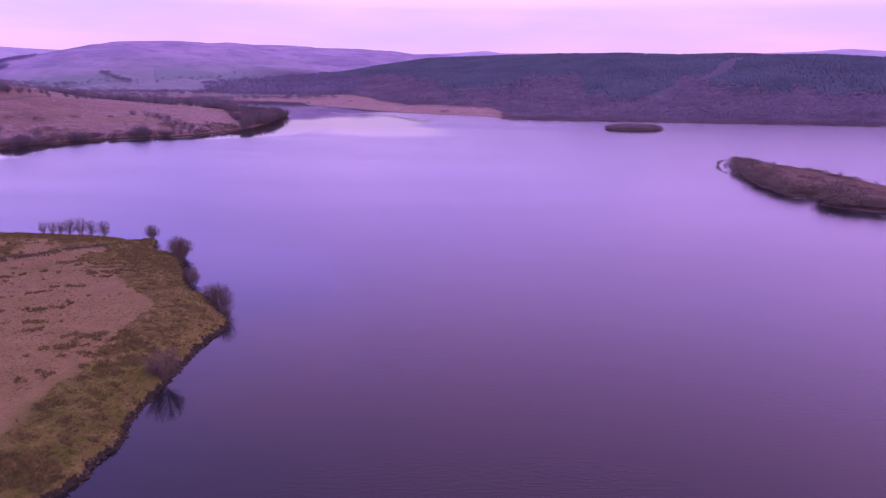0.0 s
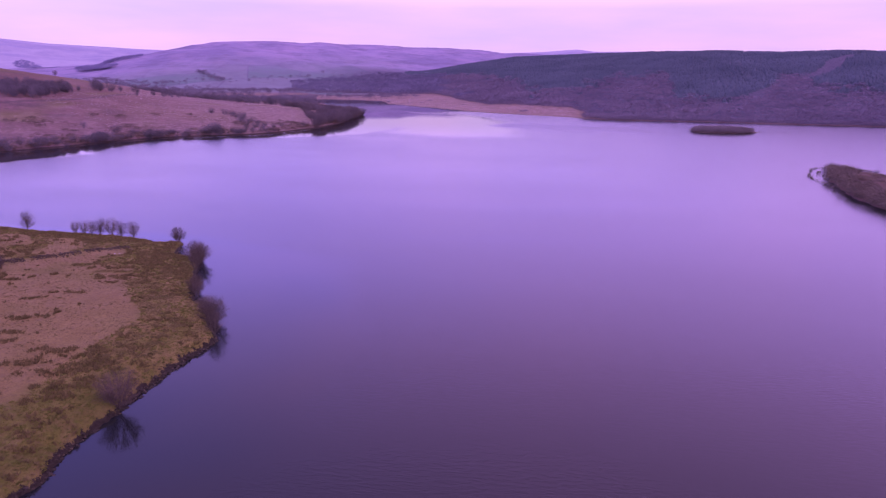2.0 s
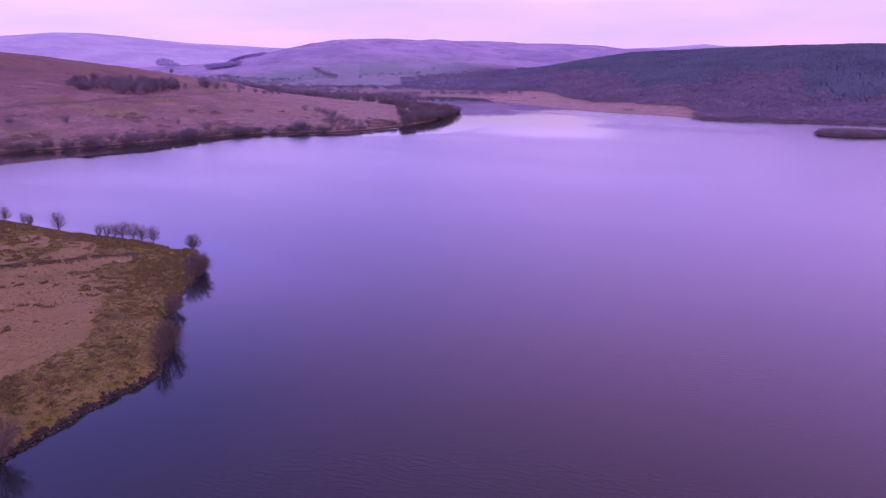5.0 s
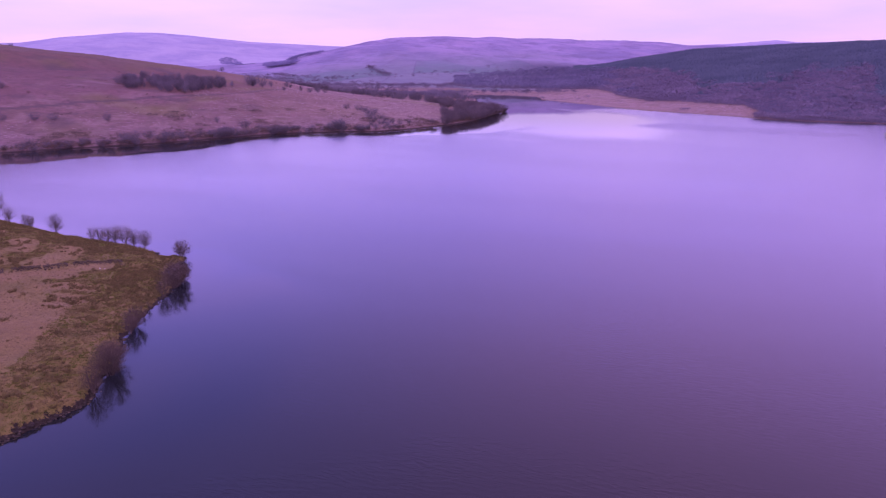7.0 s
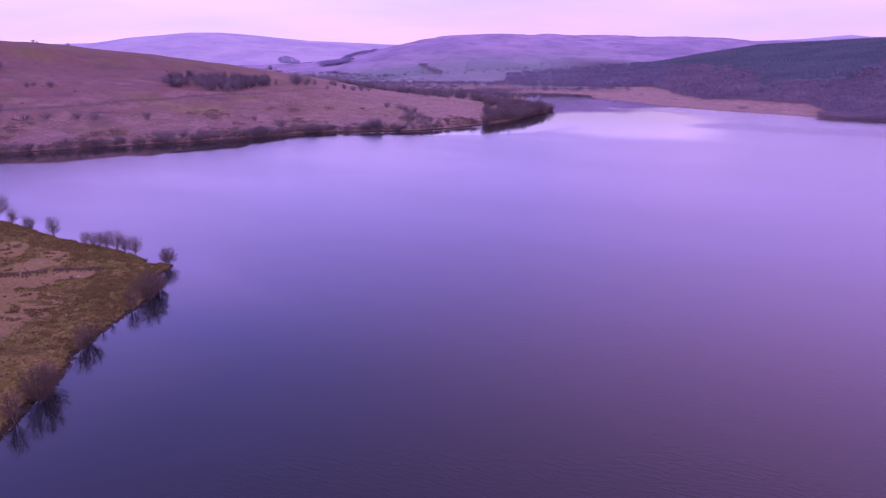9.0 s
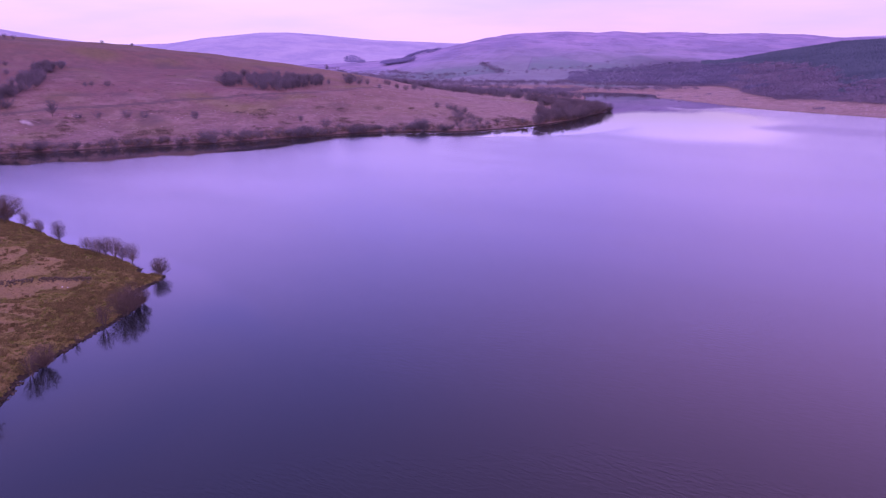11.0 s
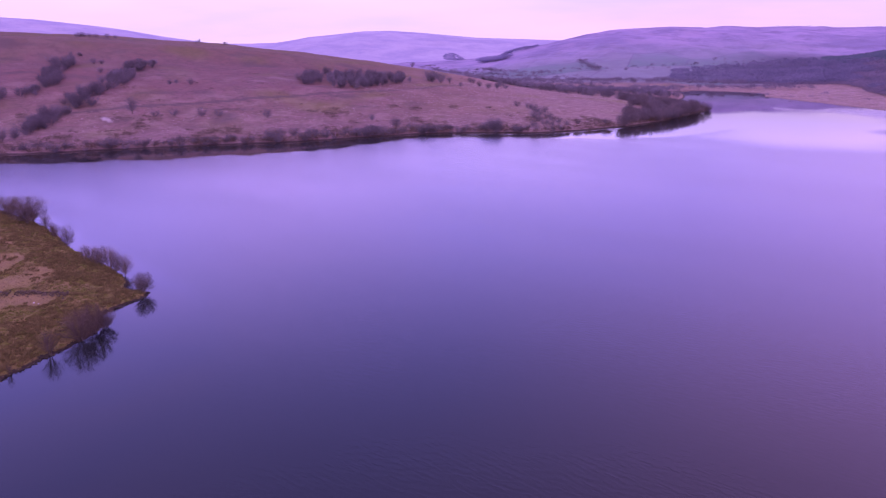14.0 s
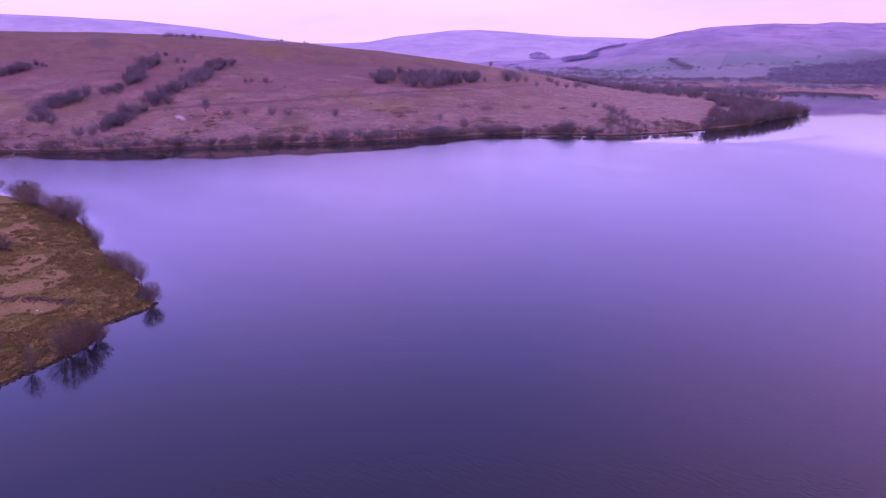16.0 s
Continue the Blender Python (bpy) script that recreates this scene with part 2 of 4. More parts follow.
def make_water_material():
    m, nodes, links, shader = material("lake_water")
    calm = attribute(nodes, "calm")
    streaks = grain(nodes, links, coords(nodes, links, (0.3, 1, 1)), 0.014, 0.35, 0.65, 4)
    shader.inputs["Base Color"].default_value = (0.0145, 0.0175, 0.0185, 1)
    shader.inputs["IOR"].default_value = 1.333
    rough = blend(nodes, links, calm, blend(nodes, links, streaks, (0.155, 0.155, 0.155), (0.195, 0.195, 0.195)), (0.013, 0.013, 0.013))
    rough = blend(nodes, links, attribute(nodes, "wind"), rough, (0.20, 0.20, 0.20))
    rough = blend(nodes, links, attribute(nodes, "breeze"), rough, (0.29, 0.29, 0.29))
    links.new(rough, shader.inputs["Roughness"])
    ripples = grain(nodes, links, coords(nodes, links, (0.55, 1.5, 1)), 1.1, 0.2, 0.8, 4, 0.62)
    ruffled = nodes.new("ShaderNodeMapRange")
    ruffled.inputs["To Min"].default_value, ruffled.inputs["To Max"].default_value = 1.0, 0.06
    links.new(calm, ruffled.inputs["Value"])
    gusts = nodes.new("ShaderNodeMapRange")
    gusts.inputs["To Min"].default_value, gusts.inputs["To Max"].default_value = 0.45, 1.15
    links.new(grain(nodes, links, coords(nodes, links, (0.5, 1, 1)), 0.03, 0.35, 0.65, 4), gusts.inputs["Value"])
    relief(nodes, links, shader, times(nodes, links, ripples, times(nodes, links, ruffled.outputs[0], gusts.outputs[0])), 0.18, 0.13)
    return m


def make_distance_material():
    """Bare uplands kilometres away, without detail; pale blue colour and faint glow imitate haze."""
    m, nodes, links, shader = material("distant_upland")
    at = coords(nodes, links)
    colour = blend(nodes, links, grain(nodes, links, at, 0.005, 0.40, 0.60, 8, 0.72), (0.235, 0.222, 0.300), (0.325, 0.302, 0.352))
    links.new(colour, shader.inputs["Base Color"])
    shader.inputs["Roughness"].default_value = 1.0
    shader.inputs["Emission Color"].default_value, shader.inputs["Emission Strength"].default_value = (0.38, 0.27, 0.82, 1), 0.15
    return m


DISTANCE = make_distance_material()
# copses far off: haze put in as a pale lavender tint
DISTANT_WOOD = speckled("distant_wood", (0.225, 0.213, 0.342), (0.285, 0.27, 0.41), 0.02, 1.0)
GROUND, WATER = make_ground_material(), make_water_material()
BARK = speckled("wet_bark", (0.09, 0.075, 0.06), (0.19, 0.155, 0.125), 2.0, 0.9)
TWIGS = speckled("bare_twigs", (0.084, 0.064, 0.048), (0.156, 0.120, 0.092), 0.5, 0.9, 0.22)
HILL_TWIGS = speckled("hillside_twigs", (0.108, 0.096, 0.112), (0.185, 0.160, 0.175), 0.25, 0.9, 0.25)
# the next four, for far woods and hedges: haze added as extra blue
NEEDLES = speckled("hazed_spruce_needles", (0.058, 0.076, 0.097), (0.092, 0.114, 0.142), 0.012, 0.9)
WOODLAND = speckled("hazed_birch_and_alder", (0.152, 0.130, 0.172), (0.256, 0.214, 0.260), 0.014, 0.9)
HAZED_TWIGS = speckled("hazed_twigs", (0.145, 0.130, 0.160), (0.21, 0.185, 0.22), 0.03, 0.95)
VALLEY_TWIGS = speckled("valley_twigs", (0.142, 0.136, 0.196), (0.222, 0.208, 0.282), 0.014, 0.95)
ISLET_TWIGS = speckled("islet_twigs", (0.190, 0.158, 0.165), (0.285, 0.240, 0.245), 0.1, 0.95)
SALLOW_TWIGS = speckled("sallow_twigs", (0.108, 0.088, 0.092), (0.180, 0.146, 0.150), 0.1, 0.9, 0.2)
WILLOW_TWIGS = speckled("willow_twigs", (0.118, 0.094, 0.074), (0.212, 0.170, 0.134), 0.12, 0.9)
RUSSET = speckled("russet_heath", (0.165, 0.110, 0.068), (0.31, 0.215, 0.125), 0.12, 0.95)
RUSH = speckled("rush_stems", (0.120, 0.098, 0.036), (0.21, 0.165, 0.066), 0.6, 0.9)
STONE = speckled("dark_wet_stone", (0.018, 0.016, 0.012), (0.085, 0.072, 0.052), 2.2, 0.95)
WALL_STONE = speckled("dry_stone", (0.042, 0.033, 0.020), (0.17, 0.138, 0.088), 2.5, 0.9)
PALE_STONE = speckled("bleached_stone", (0.55, 0.52, 0.50), (0.72, 0.70, 0.68), 3.0, 0.9)
DRY_GRASS = speckled("dry_grass_blades", (0.136, 0.117, 0.044), (0.270, 0.220, 0.092), 0.22, 0.95)
SEDGE = speckled("dead_sedge", (0.39, 0.315, 0.305), (0.53, 0.435, 0.415), 0.2, 0.95)
HEATHER = speckled("heather_and_scrub", (0.085, 0.060, 0.045), (0.18, 0.125, 0.085), 0.3, 0.9)


# ---- mesh helpers ----
def mesh_of(name, verts, faces, mat=None, smooth_shade=False):
    """A mesh from arrays; faces all have the same number of corners."""
    verts, faces = np.asarray(verts, np.float32), np.asarray(faces, np.int32)
    me = bpy.data.meshes.new(name)
    n, k = faces.shape
    me.vertices.add(len(verts))
    me.vertices.foreach_set("co", verts.ravel())
    me.loops.add(n * k)
    me.loops.foreach_set("vertex_index", faces.ravel())
    me.polygons.add(n)
    me.polygons.foreach_set("loop_start", np.arange(n, dtype=np.int32) * k)
    me.polygons.foreach_set("loop_total", np.full(n, k, np.int32))
    me.polygons.foreach_set("use_smooth", np.full(n, smooth_shade, bool))
    if mat:
        me.materials.append(mat)
    me.update(calc_edges=True)
    me.validate()
    return me


def under(name, me, parent, label=""):
    ob = new(name, me)
    ob.parent = parent
    return tagged(ob, label) if label else ob


def spread(shapes, xyz, scale, turn, pick):
    """Copies of small triangle shapes laid out into one mesh. shapes: (verts, faces); pick: which shape each copy is."""
    verts, faces, base = [], [], 0
    for k, (v, f) in enumerate(shapes):
        on = pick == k
        if not on.any():
            continue
        c, s, p, sc = np.cos(turn[on])[:, None], np.sin(turn[on])[:, None], xyz[on], scale[on]
        x = (v[None, :, 0] * c - v[None, :, 1] * s) * sc[:, :1] + p[:, :1]
        y = (v[None, :, 0] * s + v[None, :, 1] * c) * sc[:, :1] + p[:, 1:2]
        z = v[None, :, 2] * sc[:, 1:2] + p[:, 2:3]
        verts.append(np.stack([x, y, z], -1).reshape(-1, 3))
        faces.append((f[None] + (np.arange(on.sum()) * len(v))[:, None, None] + base).reshape(-1, 3))
        base += on.sum() * len(v)
    return np.concatenate(verts), np.concatenate(faces)


# ---- the lie of the land ----
CENTRE = (30.0, 85.0)
NEAR_SHORE = [(40, -420), (-40, -200), (-62, -60), (-58, 20), (-52.5, 66), (-50.8, 78), (-48.9, 83.5), (-49, 87), (-48.2, 91), (-48.3, 94.5), (-49.6, 98), (-49.7, 102),
              (-49.4, 106.5), (-48.8, 111), (-48.9, 115), (-49.2, 119), (-49, 126), (-48.4, 133), (-47.7, 138), (-47.3, 142), (-49, 146), (-51.6, 149.5), (-55, 156),
              (-58.9, 161.5), (-63.7, 167), (-68.5, 175.5), (-70.7, 181), (-72.7, 185.5), (-74.4, 188.3), (-76, 193.3), (-79, 198), (-83.5, 202.3), (-88.8, 204.8),
              (-90.6, 209.3), (-91.6, 214), (-93.5, 217.4), (-97, 217.6), (-101.5, 216.3), (-107, 219.3), (-118, 221.3), (-132, 222.3), (-150, 223.3),
              (-178, 228), (-205, 229), (-240, 227), (-270, 220), (-330, 205), (-420, 172), (-540, 140)]
LEFT_SHORE = [(-560, 165), (-500, 205), (-437, 251), (-410, 275), (-389, 301), (-374, 330), (-347, 373), (-328, 402), (-314, 423), (-301, 450),
              (-286, 486), (-268, 521), (-238, 546), (-213, 562), (-196, 592), (-181, 641), (-176, 690), (-181, 745), (-184, 800), (-188, 826),
              (-205, 838), (-235, 860), (-262, 905), (-272, 960), (-290, 1020), (-320, 1085), (-350, 1125)]
FAR_SHORE = [(-342, 1178), (-310, 1177), (-262, 1166), (-240, 1154), (-222, 1112), (-212, 1078), (-194, 1058), (-134, 994), (-82, 938), (-50, 908), (8, 873), (49, 849), (75, 826), (113, 812), (204, 809),
             (329, 796), (450, 783), (640, 760), (820, 690), (930, 500), (900, 200), (760, -60), (480, -300), (240, -440)]
ISLAND_LONG = [(177, 423), (170, 406), (165, 385), (158, 348), (160, 318), (172, 313), (163, 294), (172, 284), (190, 270), (210, 262), (226, 272), (229, 310),
               (225, 350), (222, 385), (214, 412), (201, 430), (190, 440), (182, 436)]
ISLAND_SMALL = [(157.5, 683), (161, 675), (178, 670.5), (198, 673), (209, 680), (218, 687), (230, 690.5), (216, 692), (203, 696), (186, 699), (170, 698), (159.5, 692)]


def rounded_loop(points, steps=4):
    """A closed Catmull-Rom curve through the points."""
    p = np.array(points, float)
    a, b, c, d = np.roll(p, 1, 0), p, np.roll(p, -1, 0), np.roll(p, -2, 0)
    out = []
    for s in np.arange(steps) / steps:
        out.append(0.5 * (2 * b + (c - a) * s + (2 * a - 5 * b + 4 * c - d) * s * s + (3 * b - 3 * c + d - a) * s**3))
    return np.stack(out, 1).reshape(-1, 2)


def loop_distance(loop, x, y):
    """Distance to a closed loop, positive inside it."""
    ax, ay = loop.T
    bx, by = np.roll(loop, -1, 0).T
    best, inside = np.full(x.shape, 1e18), np.zeros(x.shape, bool)
    for x0, y0, x1, y1 in zip(ax, ay, bx, by):
        dx, dy = x1 - x0, y1 - y0
        s = np.clip(((x - x0) * dx + (y - y0) * dy) / (dx * dx + dy * dy + 1e-9), 0, 1)
        best = np.minimum(best, (x - x0 - s * dx) ** 2 + (y - y0 - s * dy) ** 2)
        if dy:
            inside ^= ((y0 > y) != (y1 > y)) & (x < x0 + (y - y0) * dx / dy)
    best = np.sqrt(best)
    return np.where(inside, best, -best)


def smooth(a, b, v):
    s = np.clip((v - a) / (b - a), 0, 1)
    return s * s * (3 - 2 * s)


def waves(x, y, size, seed=0, turns=7):
    """Smooth random relief between about -1 and 1, with bumps of the given size."""
    rng = np.random.RandomState(seed + 11)
    out = np.zeros_like(x, dtype=float)
    for k in range(turns):
        a, ph, f = rng.rand() * 6.283, rng.rand() * 6.283, (0.6 + 0.9 * rng.rand()) * 3.14 / size
        px = x * math.cos(a) + y * math.sin(a)
        py = -x * math.sin(a) + y * math.cos(a)
        out += np.sin(px * f + ph + 1.3 * np.sin(py * f * 0.7 + ph * 2))
    return out / turns * 1.6


LAKE = rounded_loop(NEAR_SHORE + LEFT_SHORE + FAR_SHORE)
LONG = rounded_loop(ISLAND_LONG)
SMALL = rounded_loop(ISLAND_SMALL)

# bearings (degrees to the left of +y, seen from CENTRE) and heights of the far skylines
FAR_RIDGE = [(-60, 170), (-40, 175), (-31.7, 172), (-29.4, 184), (-27.3, 170), (-20, 150), (-7.4, 153), (-4.2, 151), (-2.8, 163), (-0.1, 147), (3.1, 138), (25, 122), (30.9, 131),
             (33.8, 141), (37.2, 151), (41.6, 182), (43.8, 194), (46, 193), (50.4, 162), (52.7, 134), (55, 129), (57.3, 131), (60.7, 165),
             (63.3, 200), (65.3, 221), (69.2, 252), (74.6, 272), (78, 279), (90, 285), (130, 240), (180, 190)]
MOOR_RIDGE = [(-20, 60), (-5, 90), (0, 104), (3.4, 111), (5.3, 122), (9.4, 125), (15.3, 130), (19, 131), (22.4, 133), (24.5, 128), (26.5, 121), (28.2, 111),
              (30.3, 92), (32.5, 72), (34.7, 48), (38, 34), (44, 22), (60, 12)]
WOOD_RIDGE = [(-60, 60), (-45, 70), (-32.4, 75), (-28, 80), (-23.3, 83), (-17.8, 79), (-13.4, 83), (-7, 84), (-1.8, 79), (2.4, 73), (5.3, 59), (9.9, 34), (13, 17), (17, 4), (20, 0)]


def table(pairs, v):
    a = np.array(pairs, float)
    return np.interp(v, a[:, 0], a[:, 1])


def lay(x, y):
    """Height of the ground, distance inland, and the numbers that tell the zones apart, for arrays of x and y."""
    x, y = np.asarray(x, float), np.asarray(y, float)
    bank = smooth(262, 245, y) * smooth(5, -20, x)
    wobble = (0.9 - 0.6 * bank) * waves(x, y, 9, 1) + 0.4 * waves(x, y, 3.2, 2) + 0.25 * bank * waves(x, y, 1.4, 12)
    d = -loop_distance(LAKE, x, y) + wobble
    dl, ds = loop_distance(LONG, x, y) + 1.4 * wobble, loop_distance(SMALL, x, y) + wobble
    bx, by = x - CENTRE[0], y - CENTRE[1]
    bearing, r = np.degrees(np.arctan2(-bx, by)), np.hypot(bx, by)
    # across and along the hill on the far left shore
    u, v = -(x + 350) * 0.85 + (y - 370) * 0.53, (x + 350) * 0.53 + (y - 370) * 0.85
    left = smooth(-60, -20, u) * smooth(40, -40, x + 100 + 0.6 * np.maximum(y - 780, 0))
    near = (1 - left) * (y < 260) * (x < 200)
    inland = np.maximum(d, 0)
    # the near land: a steep little bank, then nearly flat pasture
    top = 4.5 - 2.4 * smooth(140, 178, y) + 2.6 * smooth(-100, -170, x) * (y < 240)
    lip = (0.8 + 0.25 * waves(x, y, 4, 13)) * (1 - 0.55 * smooth(146, 170, y))
    z_near = lip * smooth(0.0, 0.9, inland) + (top - lip) * (1 - np.exp(-np.maximum(inland - 0.5, 0) / (5.5 + 4 * smooth(140, 190, y)))) + 0.16 * waves(x, y, 7, 3) * smooth(0, 6, inland) + 0.012 * np.maximum(inland - 30, 0)
    # the hill on the left shore
    rise = np.interp(u, [60, 100, 184, 317, 370, 450, 600, 2000], [0, 7, 26, 46, 66, 73, 76, 80])
    z_left = 0.7 * smooth(0, 3, inland) + np.minimum(0.1 * inland, 6.8 + 0.002 * inland) + rise * smooth(425, -215, v) ** 0.46 + 4 * smooth(-60, -300, v) * smooth(200, 450, u)
    z_left += (0.5 * waves(x, y, 22, 4) + 1.2 * waves(x, y, 60, 5)) * smooth(10, 120, inland)
    # the far side
    wide = np.interp(bearing, [-33, -7, 10, 17], [540, 800, 760, 760])
    s = np.clip((inland - 25) / wide, 0, 1.2)
    wood = table(WOOD_RIDGE, bearing) * np.minimum(smooth(0, 1.0, s) * 0.75 + 0.25 * np.clip(s, 0, 1), 1)
    z_far = 0.4 * smooth(0, 4, inland) + np.minimum(0.02 * inland, 6) + wood + 2.0 * waves(x, y, 90, 6) * smooth(60, 300, inland)
    z = np.where(near > 0.5, z_near, z_left * left + z_far * (1 - left))
    # the moor behind, and the last skyline
    crest = np.interp(bearing, [4, 30], [2700, 2260])
    m = np.clip((r - 1150) / (crest - 1150), 0, 1)
    moor = table(MOOR_RIDGE, bearing) * smooth(0, 1, m) * m**0.6 * (bearing > -60) * (bearing < 75)
    moor += (3.5 * waves(x, y, 130, 7) + 1.2 * waves(x, y, 45, 8)) * smooth(0.2, 0.6, m)
    k = np.clip((r - 2750) / 1500, 0, 1)
    last = table(FAR_RIDGE, bearing) * smooth(0, 1, k) + 6 * waves(x, y, 160, 9) * smooth(0.1, 0.5, k) * (1 - smooth(0.7, 1, k))
    z = np.where(r > 1100, np.maximum(z, np.maximum(moor, last)), z)
    bed = -np.minimum(3.5, 0.35 * np.maximum(-d, 0))
    z = np.where(d > 0, z, bed)
    z_long = 0.5 * smooth(0, 2, dl) + np.minimum(0.07 * np.maximum(dl, 0), 1.3)
    z_small = 0.3 * smooth(0, 2, ds) + np.minimum(0.05 * np.maximum(ds, 0), 0.6)
    z = np.where(dl > 0, z_long, np.where(ds > 0, z_small, z))
    return dict(z=z, d=d, dl=dl, ds=ds, bearing=bearing, r=r, u=u, v=v, left=left, near=near, s=s, m=m, k=k, moor=moor, last=last, wood=wood)


def ground_z(x, y):
    return float(lay(np.array([x]), np.array([y]))["z"][0])


# ---- ground and water ----
TRACK = [(-490, 330), (-466, 408), (-454, 442), (-444, 485), (-428, 530), (-410, 600), (-408, 650), (-409, 705), (-415, 760)]


def wood_edge(bearing):
    """How far inland the far wood begins: behind a pale foreshore at the head of the lake, at the water elsewhere."""
    return np.interp(bearing, [-4.2, -3.2, -2, 3, 5, 7.4, 9.3, 12, 13.2, 14, 16, 20], [8, 60, 104, 104, 88, 118, 163, 155, 132, 160, 176, 176])


def line_distance(points, x, y):
    best = np.full(x.shape, 1e9)
    for (x0, y0), (x1, y1) in zip(points, points[1:]):
        dx, dy = x1 - x0, y1 - y0
        s = np.clip(((x - x0) * dx + (y - y0) * dy) / (dx * dx + dy * dy), 0, 1)
        best = np.minimum(best, np.hypot(x - x0 - s * dx, y - y0 - s * dy))
    return best


def build_ground():
    angles = np.radians(np.concatenate([np.arange(-42, 25, 0.26), np.arange(25, 88, 0.19), np.arange(88, 138, 0.32), np.arange(138, 318, 3.0)]))
    radii = np.concatenate([[0.02, 12, 25], np.exp(np.arange(math.log(40), math.log(260), 0.0054)), np.exp(np.arange(math.log(261), math.log(4780), 0.0085))])
    n, k = len(radii), len(angles)
    rr, aa = np.meshgrid(radii, angles, indexing="ij")
    x, y = CENTRE[0] - rr * np.sin(aa), CENTRE[1] + rr * np.cos(aa)
    g = lay(x.ravel(), y.ravel())
    i, j = np.meshgrid(np.arange(n - 1), np.arange(k), indexing="ij")
    a, b = i * k + j, i * k + (j + 1) % k
    faces = np.stack([a, a + k, b + k, b], -1).reshape(-1, 4)
    me = mesh_of("ground", np.stack([x.ravel(), y.ravel(), g["z"]], -1), faces, GROUND, True)
    X, Y, d = x.ravel(), y.ravel(), g["d"]
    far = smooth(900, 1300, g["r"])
    land_near, land_left = g["near"], g["left"]
    patch = waves(X, Y, 14, 21)
    foreshore = (1 - land_left) * (1 - land_near) * smooth(8, -8, d - wood_edge(g["bearing"]) + 9 * waves(X, Y, 40, 25)) * smooth(-3.6, -2.2, g["bearing"]) * (d > -25)
    strip = land_near * smooth(16.5, 9.5, d + 1.3 * patch + 1.6 * waves(X, Y, 5, 29))  # the rough strip between the mown pasture and the lake
    mottle = waves(X, Y, 3.4, 26) + 0.7 * waves(X, Y, 1.6, 27)
    zones = {
        "moss": np.clip(strip * (0.86 - 0.34 * smooth(100, 132, Y) - 0.25 * smooth(140, 175, Y) + 0.3 * mottle) + land_near * (0.14 * smooth(0.5, 1.1, patch) + 0.46 * smooth(160, 182, Y) * smooth(-0.7, 0.6, waves(0.5 * X, Y, 6, 28)))
                        + land_left * (0.42 * smooth(0.15, 1.0, waves(X, Y, 60, 23)) * smooth(15, 50, d) + 0.22 * smooth(300, 400, g["u"]) * smooth(380, 220, g["v"])), 0, 1),
        "rust": np.clip((1 - land_left) * (1 - land_near) * (1 - 0.8 * foreshore) * (d > -25) + 0.9 * smooth(-9, -3, g["dl"]) + 0.9 * smooth(-12, -5, g["ds"]) + land_near * 0.12 * smooth(135, 175, Y) + land_left * (0.82 - 0.42 * smooth(120, 330, g["v"]) + 0.18 * smooth(60, 170, g["u"]) * smooth(420, 250, g["v"])), 0, 1),
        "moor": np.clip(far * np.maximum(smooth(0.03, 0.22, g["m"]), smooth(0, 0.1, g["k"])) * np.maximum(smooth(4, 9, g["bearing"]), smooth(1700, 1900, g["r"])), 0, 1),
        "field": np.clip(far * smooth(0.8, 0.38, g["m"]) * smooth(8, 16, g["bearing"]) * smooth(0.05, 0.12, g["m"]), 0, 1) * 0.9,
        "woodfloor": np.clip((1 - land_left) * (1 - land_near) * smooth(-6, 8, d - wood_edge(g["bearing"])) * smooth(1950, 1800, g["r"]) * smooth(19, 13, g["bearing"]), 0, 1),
        "shingle": np.clip(smooth(4.5, 3, d) * smooth(0.8, 1.6, d) * land_left * smooth(430, 380, Y) * smooth(0.35, 0.8, waves(X, Y, 35, 24)) * 0.3 + smooth(1.2, 0.8, np.hypot((X + 449) / 6.5, (Y - 368.5) / 2.6)), 0, 1),
        "bracken": land_left * smooth(90, 260, g["u"]) * smooth(430, 260, g["v"]) * np.clip(0.55 + 0.4 * waves(X, Y, 70, 98), 0, 0.85),
        "shore": np.clip(np.maximum(d, np.maximum(g["dl"], g["ds"])) - 1.0 * land_left, -3, 8),
        "sedge": np.clip(land_left * np.maximum(smooth(130, 40, d), smooth(120, 330, g["v"])) + 0.12 * land_near + foreshore, 0, 1),
        "track": np.maximum(smooth(5, 2, line_distance(TRACK, X, Y)) * 0.8, smooth(1, 4, g["dl"]) * (0.45 + 0.4 * waves(X, Y, 9, 97)) + land_left * (0.3 * smooth(150, 330, g["u"]) * smooth(330, 180, g["v"])) + land_left * smooth(25, 70, d) * (1 - 0.75 * smooth(130, 300, g["v"])) * np.maximum(0.5 * smooth(0.5, 1.1, waves(0.22 * g["v"], g["u"], 13, 95)), 0.5 * smooth(0.55, 1.0, waves(X, Y, 38, 96)))),
    }
    for name, values in zones.items():
        layer = me.attributes.new(name, "FLOAT", "POINT")
        layer.data.foreach_set("value", values.astype(np.float32))
    return tagged(new("ground", me), "winter moorland of dead grass, moss and bracken round a lake", "ground", kind="structure")


build_ground()


